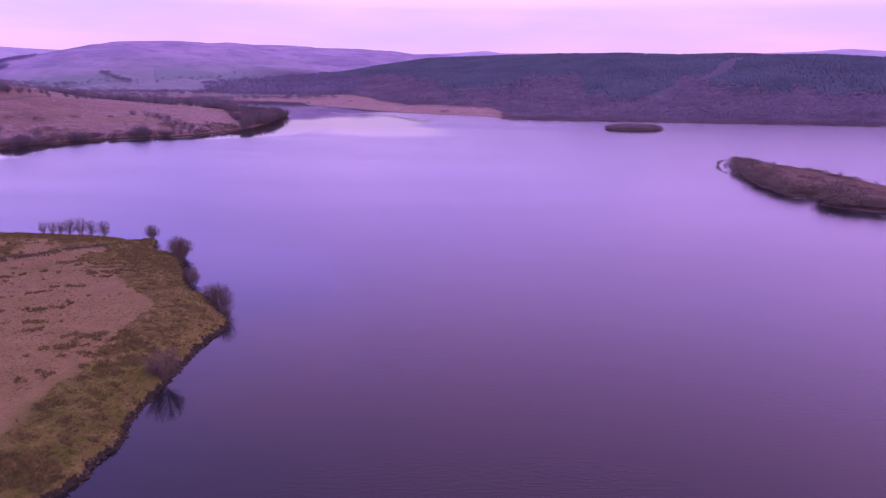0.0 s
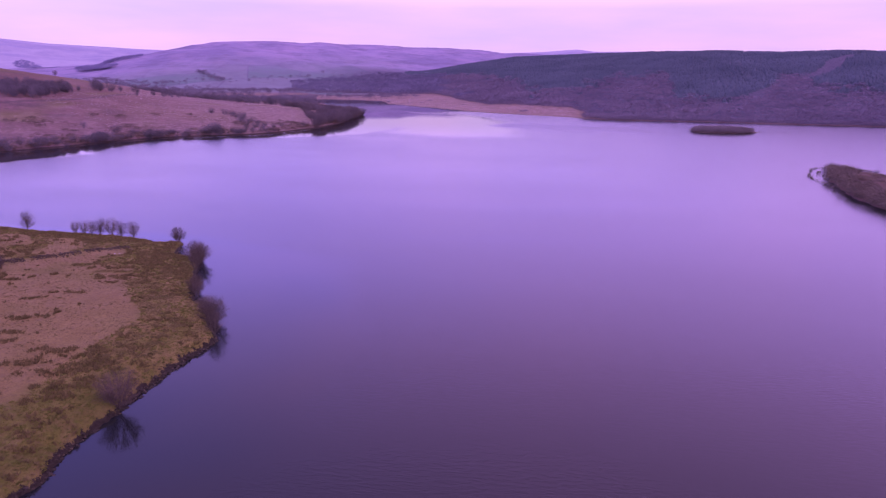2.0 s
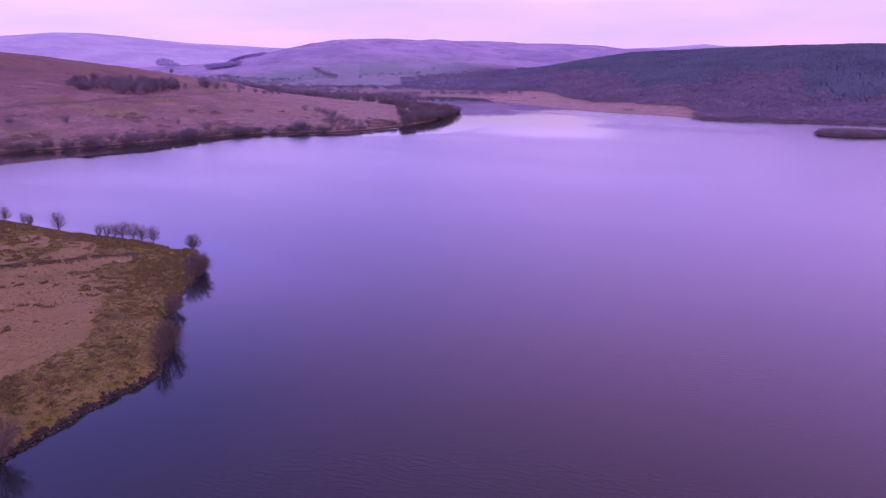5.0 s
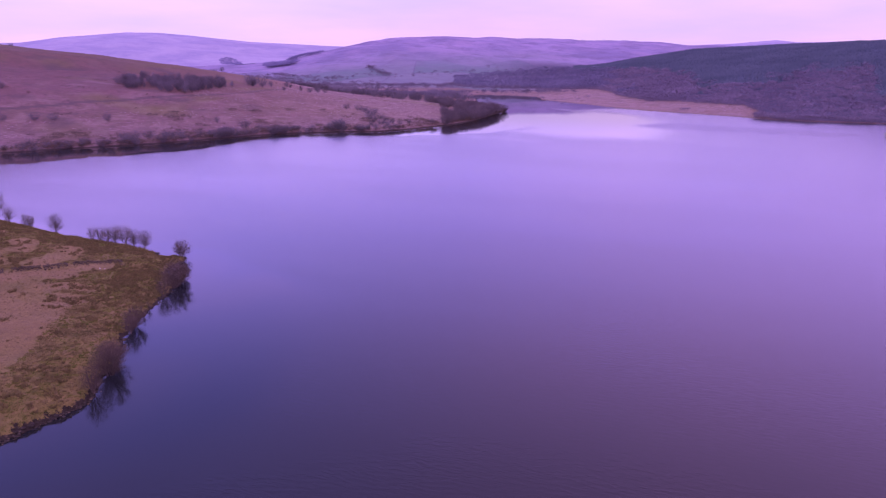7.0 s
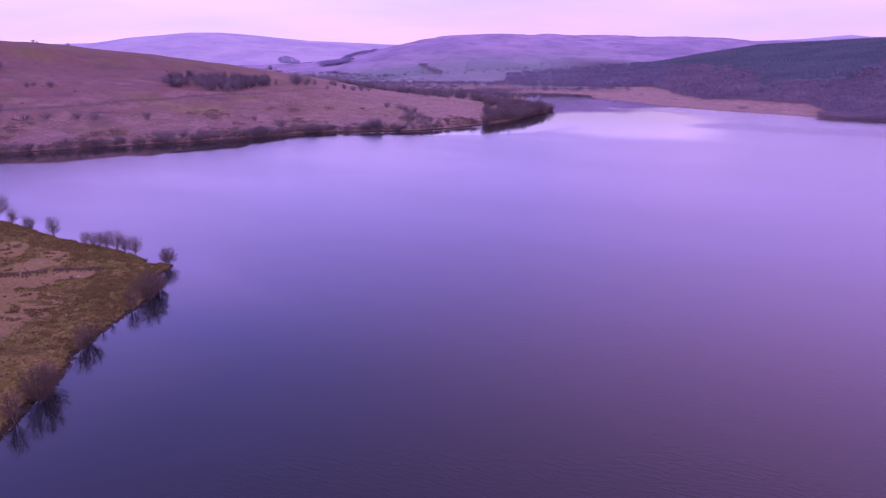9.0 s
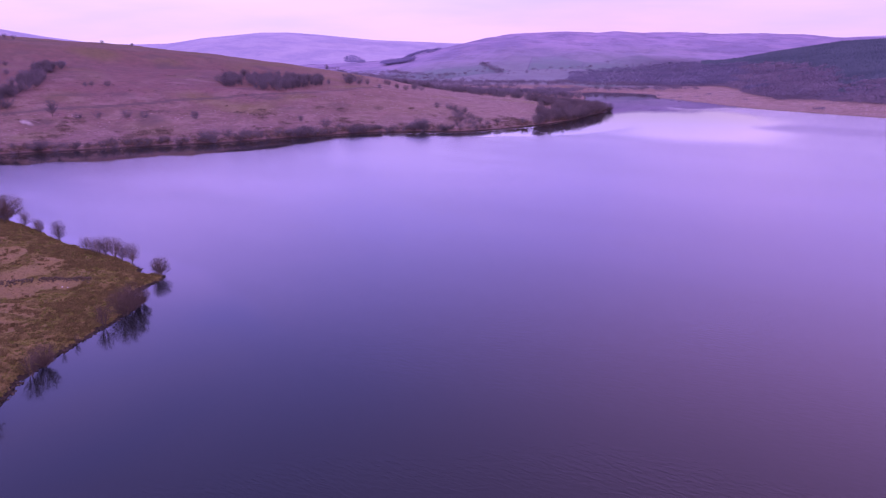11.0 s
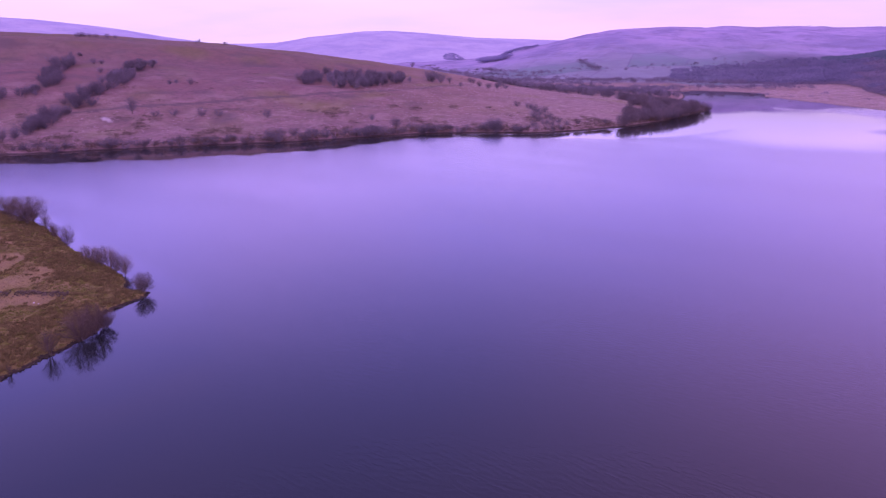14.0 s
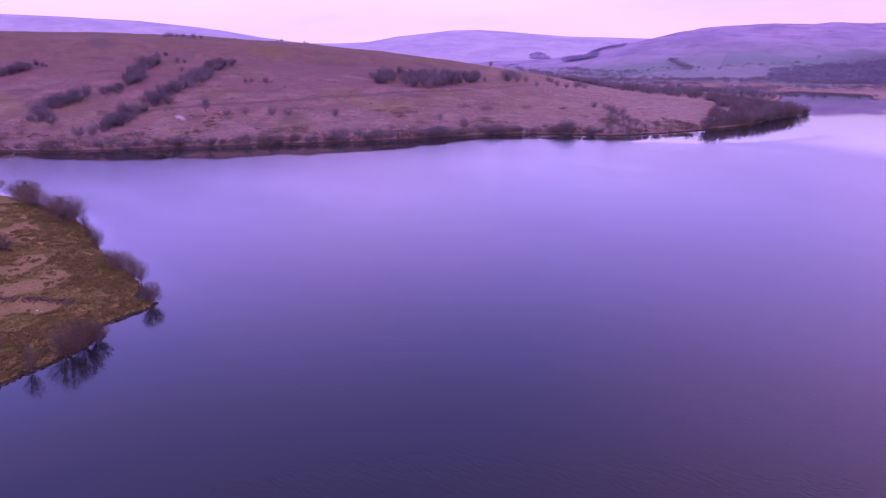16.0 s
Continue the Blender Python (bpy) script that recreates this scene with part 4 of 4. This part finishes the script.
def clearing(x, y):
    return np.abs((x - 363) * 0.8 - (y - 1082) * 0.6 + 9 * np.sin(y / 40)) < 13


X, Y, Z = scattered(95000, (-620, 780, 1050, 1960), lambda x, y, g: on_wood_slope(x, y, g) & (spruce_share(x, y, g) > 0) & ~clearing(x, y) & (np.random.RandomState(1).rand(len(x)) < 0.85), 6)
far_wood("spruce_forest", "dark spruce plantation covering the far hillside", "forest", SPRUCES, NEEDLES, X, Y, Z, 4.4, 7.2, 7, 2.7, True)
X, Y, Z = scattered(60000, (-620, 780, 1050, 1960), lambda x, y, g: on_wood_slope(x, y, g) & (spruce_share(x, y, g) <= 0) & (np.random.RandomState(2).rand(len(x)) < 0.62), 8)
east = lay(X, Y)["bearing"] + 2.5 * waves(X, Y, 90, 46) < 8.5
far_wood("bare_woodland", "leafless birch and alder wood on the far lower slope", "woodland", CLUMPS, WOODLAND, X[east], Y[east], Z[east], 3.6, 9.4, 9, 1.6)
far_wood("bare_woodland", "leafless wood at the valley's mouth, blued for haze", "woodland", CLUMPS, VALLEY_TWIGS, X[~east], Y[~east], Z[~east], 4.0, 11.0, 19, 1.5)
X, Y, Z = scattered(15000, (60, 740, 1000, 900), lambda x, y, g: (g["d"] > -1.5) & (g["d"] < 20) & (g["bearing"] < -3), 10)
far_wood("shore_willows", "low leafless willow scrub along the far shore", "scrub", CLUMPS, WOODLAND, X[:2400], Y[:2400], Z[:2400], 2.2, 7.0, 11, 1.4)


def hedge_belt(name, label, line, count, spread_by, low, high, seed, mat=None):
    rng = np.random.RandomState(seed)
    p = np.array(line, float)
    reach = np.r_[0, np.cumsum(np.hypot(*np.diff(p, axis=0).T))]
    s = rng.rand(count) * reach[-1]
    x, y = np.interp(s, reach, p[:, 0]) + rng.randn(count) * spread_by, np.interp(s, reach, p[:, 1]) + rng.randn(count) * spread_by
    g = lay(x, y)
    on = (g["d"] > 1) & (waves(x, y, 38, seed) + 0.5 * waves(x, y, 15, seed + 1) > -0.55)
    far_wood(name, label, "hedge", CLUMPS, mat or HAZED_TWIGS, x[on], y[on], g["z"][on], low, high, seed, 1.25)


hedge_belt("valley_hedge", "line of leafless trees across the valley floor", [(-950, 1330), (-760, 1180), (-560, 1090), (-420, 1080)], 280, 9, 5, 11, 51)
hedge_belt("valley_hedge", "line of leafless trees across the valley floor", [(-640, 960), (-500, 950), (-380, 940), (-300, 960)], 240, 10, 5, 10, 52)
hedge_belt("valley_hedge", "line of leafless trees behind the inlet", [(-340, 900), (-330, 1000), (-360, 1100), (-330, 1200), (-200, 1240)], 380, 13, 5, 10, 53)
hedge_belt("valley_hedge", "line of leafless trees along pasture", [(-1250, 1600), (-1000, 1420), (-800, 1330), (-600, 1280)], 130, 12, 7, 12, 54)
X, Y, Z = scattered(5000, (-1230, 1690, -1040, 1850), lambda x, y, g: ((x + 1145) / 52) ** 2 + ((y - 1766) / 40) ** 2 < 1, 12)
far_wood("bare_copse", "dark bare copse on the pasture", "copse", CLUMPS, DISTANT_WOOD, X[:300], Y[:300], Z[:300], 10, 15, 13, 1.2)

hedge_belt("field_hedge", "hedge of bare trees on the upland pasture", [(-800, 1635), (-761, 1586), (-712, 1536), (-660, 1484)], 80, 6, 6, 11, 55)
hedge_belt("field_hedge", "hedge of bare trees on the upland pasture", [(-990, 1500), (-960, 1488), (-900, 1450), (-837, 1425), (-740, 1400)], 110, 10, 6, 11, 56)
hedge_belt("field_hedge", "hedge of bare trees on the upland pasture", [(-760, 1420), (-640, 1500), (-540, 1640), (-420, 1780)], 70, 16, 6, 10, 57)
hedge_belt("valley_hedge", "belt of leafless trees on the valley floor", [(-700, 1120), (-560, 1180), (-440, 1260), (-330, 1330)], 520, 22, 5, 11, 58)
hedge_belt("valley_hedge", "belt of leafless trees beyond the headland", [(-520, 880), (-430, 905), (-340, 930), (-290, 985)], 360, 15, 5, 10, 59)
X, Y, Z = scattered(4000, (-1210, 1890, -1105, 1945), lambda x, y, g: np.abs((y - 1912) - 0.2 * (x + 1155)) < 12, 60)
far_wood("bare_copse", "narrow belt of bare trees on the pasture", "copse", CLUMPS, DISTANT_WOOD, X[:220], Y[:220], Z[:220], 8, 12, 61, 1.3)
X, Y, Z = scattered(4000, (-2130, 2500, -1850, 2720), lambda x, y, g: ((x + 1990 + 0.8 * (y - 2600)) / 60) ** 2 + ((y - 2600) / 90) ** 2 < 1, 62)
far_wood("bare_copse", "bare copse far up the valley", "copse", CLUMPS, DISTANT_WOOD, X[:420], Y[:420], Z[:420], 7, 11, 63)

hedge_belt("skyline_trees", "scattered bare trees along the moor's crest", [(-700, 2500), (-560, 2580), (-420, 2640), (-250, 2700)], 26, 10, 2.5, 5, 66)

X, Y, Z = scattered(60000, (-470, 235, -165, 850), lambda x, y, g: (g["left"] > 0.5) & (g["d"] > -0.9) & (g["d"] < 2.6) & (waves(x, y, 16, 36) + 0.5 * waves(x, y, 6, 37) > -0.7), 40)
far_wood("shore_fringe", "dark fringe of rushes and low twigs along the far waterline", "scrub", LOW_SCRUB, HEATHER, X[:11000], Y[:11000], np.maximum(Z[:11000], 0), 1.2, 5.0, 41, 1.15)

# ---- islands ----
X, Y, Z = scattered(5200, (150, 255, 250, 450), lambda x, y, g: (g["dl"] > -0.8) & ((g["dl"] < 12 + 8 * waves(x, y, 25, 61)) & (x < 192 - 0.04 * (y - 300))), 14)
far_wood("island_willows", "low bare willows fringing the long island", "scrub", ISLAND_CLUMPS, WILLOW_TWIGS, X[:1250], Y[:1250], Z[:1250], 2.2, 5.6, 15, 1.7)
X, Y, Z = scattered(3000, (150, 665, 235, 710), lambda x, y, g: (g["ds"] > -0.6) & (x < 213 + 4 * waves(x, y, 9, 63)), 16)
tall = 1.6 + 3.6 * smooth(0, 6, lay(X, Y)["ds"]) + 0.9 * waves(X, Y, 8, 64)
for low, high, seed in ((0.0, 3.2, 17), (3.2, 4.6, 18), (4.6, 9.0, 19)):
    on = (tall > low) & (tall <= high)
    far_wood("islet_willows", "dense bare willows covering the small islet", "scrub", ISLAND_CLUMPS, ISLET_TWIGS, X[on][:270], Y[on][:270], Z[on][:270], max(low, 1.4), min(high, 6.2), seed, 1.4)

for x, y, tall in ((203, 425, 2.6), (214, 403, 2.2), (219, 380, 2.8), (222, 352, 2.0), (226, 322, 2.4), (190, 436, 3.0), (180, 434, 3.2)):
    plant(far_trees, 3, x, y, tall, "bushes on the long island")

X, Y, Z = scattered(9000, (150, 255, 250, 450), lambda x, y, g: g["dl"] > 3, 20)
far_wood("island_heath", "russet heather and dead grass over the long island", "scrub", LOW_SCRUB, RUSSET, X[:2600], Y[:2600], Z[:2600], 0.4, 1.2, 21, 2.2)
X, Y, Z = scattered(9000, (150, 255, 250, 450), lambda x, y, g: (g["dl"] > 2) & (waves(x, y, 16, 66) + 0.5 * waves(x, y, 6, 67) > 0.25), 24)
far_wood("island_scrub", "brown willow and bog myrtle scrub on the long island", "scrub", CLUMPS, WILLOW_TWIGS, X[:800], Y[:800], Z[:800], 0.8, 2.2, 25, 1.7)
X, Y, Z = scattered(20000, (-340, 820, 130, 1200), lambda x, y, g: (g["d"] > 1.5) & (g["d"] < wood_edge(g["bearing"]) - 8) & (g["left"] < 0.5) & (waves(x, y, 30, 65) > -0.2), 22)
far_wood("reed_bed", "pale dead reeds on the far foreshore", "reeds", LOW_SCRUB, SEDGE, X[:5000], Y[:5000], Z[:5000], 0.7, 1.7, 23, 1.8)

X, Y, Z = scattered(26000, (-380, 820, 130, 1380), lambda x, y, g: (g["d"] > 2) & (g["left"] < 0.5) & (g["bearing"] > -3.5) & (((g["d"] > wood_edge(g["bearing"]) - 14) & (g["d"] < wood_edge(g["bearing"]) + 12)) | ((g["d"] < wood_edge(g["bearing"])) & (waves(x, y, 34, 48) + 0.5 * waves(x, y, 12, 49) > 1.0))), 43)
far_wood("foreshore_scrub", "low bare bushes at the wood's edge on the far foreshore", "scrub", CLUMPS, WOODLAND, X[:1300], Y[:1300], Z[:1300], 1.8, 5.0, 44, 1.5)


def reed_line(label, line, count, spread_by, seed):
    """A thin line of dead reeds standing in the water."""
    rng = np.random.RandomState(seed)
    p = np.array(line, float)
    reach = np.r_[0, np.cumsum(np.hypot(*np.diff(p, axis=0).T))]
    s = rng.rand(count) * reach[-1]
    x, y = np.interp(s, reach, p[:, 0]) + rng.randn(count) * spread_by, np.interp(s, reach, p[:, 1]) + rng.randn(count) * spread_by
    on = waves(s, 0 * s, 4, seed) > -0.7
    return far_wood("reed_line", label, "reeds", LOW_SCRUB, WILLOW_TWIGS, x[on], y[on], 0 * x[on] - 0.1, 0.5, 1.4, seed, 1.3)


reed_line("curved line of dead reeds off the island's tip", [(183, 448), (179.5, 446), (175, 441), (168, 425), (164, 414), (161, 402), (160.4, 396), (161, 389), (162, 379), (163, 372)], 170, 0.5, 68)
reed_line("short line of dead reeds off the island's tip", [(178.6, 437), (172, 423), (168, 412)], 40, 0.5, 69)
reed_line("low spit of reeds trailing from the islet", [(212, 687), (219, 689.5), (234, 691), (247, 690)], 110, 0.5, 70)

# ---- near bank: stones, wall, rushes ----
def stone_shape(seed):
    bm = bmesh.new()
    bmesh.ops.create_icosphere(bm, subdivisions=1, radius=0.5)
    rng = random.Random(seed)
    for v in bm.verts:
        v.co *= rng.uniform(0.72, 1.2)
        v.co.z *= 0.7
    out = np.array([tuple(v.co) for v in bm.verts]), np.array([[v.index for v in f.verts] for f in bm.faces])
    bm.free()
    return out


STONES = [stone_shape(k) for k in range(6)]


def stones(name, label, mat, x, y, z, low, high, seed):
    rng = np.random.RandomState(seed)
    size = low + (high - low) * rng.rand(len(x)) ** 2
    v, f = spread(STONES, np.stack([x, y, z + 0.12 * size], -1), np.stack([size * (0.8 + 0.5 * rng.rand(len(x))), size], -1), rng.rand(len(x)) * 6.283, rng.randint(0, 6, len(x)))
    return tagged(new(name, mesh_of(name, v, f, mat)), label, "stones", kind="stuff")


X, Y, Z = scattered(60000, (-110, 60, -40, 225), lambda x, y, g: (g["d"] > -0.6) & (g["d"] < 0.6) & (g["near"] > 0.5) & (waves(x, y, 5, 35) + 0.6 * smooth(112, 122, y) - 0.9 * smooth(150, 175, y) > -0.55), 18)
dark = np.random.RandomState(5).rand(len(X)) < 0.78
stones("shore_stones", "dark wet stones lining the eroded lake bank", STONE, X[dark][:2600], Y[dark][:2600], np.maximum(Z[dark][:2600], -0.12), 0.2, 0.85, 19)
stones("shore_stones", "weathered grey stones among the dark ones on the lake bank", WALL_STONE, X[~dark][:700], Y[~dark][:700], np.maximum(Z[~dark][:700], -0.1), 0.2, 0.6, 20)


WALL_LINE = [(-138, 168), (-124.3, 179.4), (-121.4, 182.3), (-117.5, 187.5), (-113.6, 193.6), (-108.6, 199.4), (-102.3, 203.3)]


def build_stone_wall():
    """A tumbled dry-stone wall: courses of stones that lean, thin out and have fallen to both sides."""
    rng = np.random.RandomState(23)
    p = np.array(WALL_LINE, float)
    reach = np.r_[0, np.cumsum(np.hypot(*np.diff(p, axis=0).T))]
    s = rng.rand(1700) * reach[-1]
    s = s[waves(s, 0 * s, 3.5, 44) > -0.8]
    n = len(s)
    across = rng.randn(n) * 0.95
    x, y = np.interp(s, reach, p[:, 0]), np.interp(s, reach, p[:, 1])
    top = 0.7 * (0.4 + 0.65 * np.clip(0.5 + waves(s, 0 * s, 5, 24), 0, 1))
    up = np.maximum(top * (1 - (across / 1.1) ** 2), 0) * rng.rand(n)
    x, y = x + across * 0.8, y - across * 0.6
    return stones("stone_wall", "tumbled grey dry-stone wall crossing the pasture", WALL_STONE, x, y, lay(x, y)["z"] + up, 0.22, 0.6, 25)


build_stone_wall()


def boulder(x, y, size, label, mat):
    v, f = STONES[random.randrange(6)]
    ob = new("boulder", mesh_of("boulder", v * size, f, mat))
    ob.matrix_basis = pose(x, y, ground_z(x, y) + 0.15 * size, 0, 0, random.random() * 360)
    return tagged(ob, label, "boulder", "pale boulders by the wall")


boulder(-102.9, 196.4, 0.45, "bleached pale boulder lying in the pasture", PALE_STONE)
boulder(-101.7, 196.9, 0.3, "small bleached boulder lying in the pasture", PALE_STONE)


def tuft_shape(seed, blades, spread_by, wide):
    rng = np.random.RandomState(seed)
    v = []
    for _ in range(blades):
        a, r = rng.rand() * 6.283, spread_by * math.sqrt(rng.rand())
        p = np.array([math.cos(a) * r * 0.6, math.sin(a) * r * 0.6, -0.05])
        tip = np.array([math.cos(a) * r * 1.5, math.sin(a) * r * 1.5, rng.uniform(0.55, 1.0)])
        t = rng.rand() * 6.283
        side = np.array([math.cos(t), math.sin(t), 0]) * wide
        v += [p - side, p + side, tip]
    return np.array(v), np.arange(len(v)).reshape(-1, 3)


RUSH_TUFTS = [tuft_shape(70 + k, 10, 0.5, 0.12) for k in range(4)]
GRASS_TUFTS = [tuft_shape(80 + k, 8, 0.8, 0.22) for k in range(4)]


def tufts(name, label, shapes, mat, x, y, z, low, high, seed, girth=1.0):
    rng = np.random.RandomState(seed)
    n = len(x)
    tall = low + (high - low) * rng.rand(n)
    v, f = spread(shapes, np.stack([x, y, z], -1), np.stack([tall * girth * (0.8 + 0.5 * rng.rand(n)), tall], -1), rng.rand(n) * 6.283, rng.randint(0, len(shapes), n))
    return tagged(new(name, mesh_of(name, v, f, mat)), label, "grass", kind="stuff")


PASTURE = (-230, 60, -42, 232)
GREEN_GRASS = speckled("mossy_grass_blades", (0.115, 0.126, 0.026), (0.215, 0.210, 0.050), 0.5, 0.95)
RUSH_STREAKS = [((-98, 145), (-91.5, 153)), ((-86.5, 138), (-82.5, 141)), ((-93, 157), (-87.3, 158.2)), ((-93, 174), (-83.5, 178)), ((-90, 129.5), (-82, 130.6)), ((-72, 124), (-64, 125.3)),
                ((-72.5, 117.6), (-70, 118.6)), ((-94.5, 182), (-91.5, 183.2)), ((-93.5, 188.6), (-88, 189.2)), ((-81.6, 126), (-79.5, 127)), ((-70, 105), (-67, 107)), ((-63.2, 115.5), (-58.2, 122)), ((-58.5, 110), (-56, 116))]


def streak(x, y):
    """How near a place is to one of the streaks of rushes: 1 on it, 0 three metres off."""
    near = np.full(x.shape, 1e9)
    for line in RUSH_STREAKS:
        near = np.minimum(near, line_distance(line, x, y))
    return np.clip(1 - near / 3.0, 0, 1)


X, Y, Z = scattered(150000, PASTURE, lambda x, y, g: (g["d"] > 1) & (g["near"] > 0.5) & (1.3 * streak(x, y) + 0.8 * waves(x, y, 2.6, 71) + 0.45 * waves(x, y, 9, 72) + 0.45 * waves(x, y, 24, 73) + 0.62 * smooth(16, 11, g["d"]) + 0.62 * smooth(158, 186, y) > 1.0), 26)
tufts("rush_tussocks", "dark clumps of rushes in the pasture", RUSH_TUFTS, RUSH, X[:24000], Y[:24000], Z[:24000], 0.3, 0.75, 27)
X, Y, Z = scattered(70000, PASTURE, lambda x, y, g: (g["d"] > 1.2) & (g["near"] > 0.5) & (g["d"] + 12 * waves(x, y, 14, 21) > 16), 28)
tufts("dry_grass", "pale dead grass tussocks over the pasture", GRASS_TUFTS, DRY_GRASS, X[:22000], Y[:22000], Z[:22000], 0.10, 0.26, 29, 1.25)
X, Y, Z = scattered(200000, PASTURE, lambda x, y, g: (g["d"] > 0.6) & (g["near"] > 0.5) & (g["d"] < 14 + 1.5 * waves(x, y, 14, 21) + 25 * smooth(165, 185, y) * smooth(-0.2, 0.6, waves(0.5 * x, y, 6, 28))), 30)
tan = waves(X, Y, 2.2, 46) + 0.6 * waves(X, Y, 7, 47) > 0.75 - 0.7 * smooth(104, 135, Y)
tufts("green_grass", "olive mossy grass tufts along the bank", GRASS_TUFTS, GREEN_GRASS, X[~tan][:13000], Y[~tan][:13000], Z[~tan][:13000], 0.12, 0.34, 31, 1.2)
tufts("dead_grass", "straw-brown dead grass tussocks along the bank", GRASS_TUFTS, DRY_GRASS, X[tan][:15000], Y[tan][:15000], Z[tan][:15000], 0.15, 0.42, 42, 1.2)

X, Y, Z = scattered(30000, (-560, 230, -170, 860), lambda x, y, g: (g["left"] > 0.5) & (g["d"] > 1) & (waves(x, y, 26, 81) + 0.6 * waves(x, y, 9, 82) + 0.9 * smooth(70, 5, g["d"]) - 0.5 * smooth(120, 280, g["v"]) > 0.75), 32)
far_wood("heather_scrub", "low brown heather and dead bracken on the hillside", "scrub", LOW_SCRUB, HEATHER, X[:9000], Y[:9000], Z[:9000], 0.6, 2.0, 33, 1.8)
X, Y, Z = scattered(20000, (-560, 230, -170, 860), lambda x, y, g: (g["left"] > 0.5) & (g["d"] > 1) & (g["d"] < 110 + 120 * (g["v"] > 150)) & (waves(x, y, 20, 83) > 0.1 - 0.5 * (g["v"] > 150)), 34)
far_wood("pale_sedge", "pale tussocks of dead sedge on the lower slope", "grass", LOW_SCRUB, SEDGE, X[:5600], Y[:5600], Z[:5600], 0.4, 1.1, 35, 2.2)
X, Y, Z = scattered(9000, (-520, 235, -190, 640), lambda x, y, g: (g["left"] > 0.5) & (g["d"] > 3) & (g["d"] < 95) & (waves(x, y, 34, 85) + 0.7 * waves(x, y, 13, 86) + 0.8 * smooth(60, 5, g["d"]) > 0.7), 36)
far_wood("willow_scrub", "grey-brown willow scrub on the lower slope", "scrub", CLUMPS, TWIGS, X[:2200], Y[:2200], Z[:2200], 1.2, 4.2, 37, 1.6)
X, Y, Z = scattered(9000, (-66, 72, -46, 92), lambda x, y, g: (((x + 55) / 5.5) ** 2 + ((y - 80.5) / 3.5) ** 2 + 0.4 * waves(x, y, 3, 87) < 1) & (g["d"] > 1), 38)
tufts("bramble_patch", "dark brown tangle of dead bramble on the bank", RUSH_TUFTS, RUSH, X[:330], Y[:330], Z[:330], 0.35, 0.75, 39, 1.1)
for x, y, size in ((-140.5, 223.6, 1.0), (-143.6, 224.2, 0.8), (-137.2, 224.6, 1.2), (-104.5, 220.6, 0.7)):
    boulder(x, y, size, "dark wet boulder in the shallows", STONE)["group"] = "boulders in the shallows"
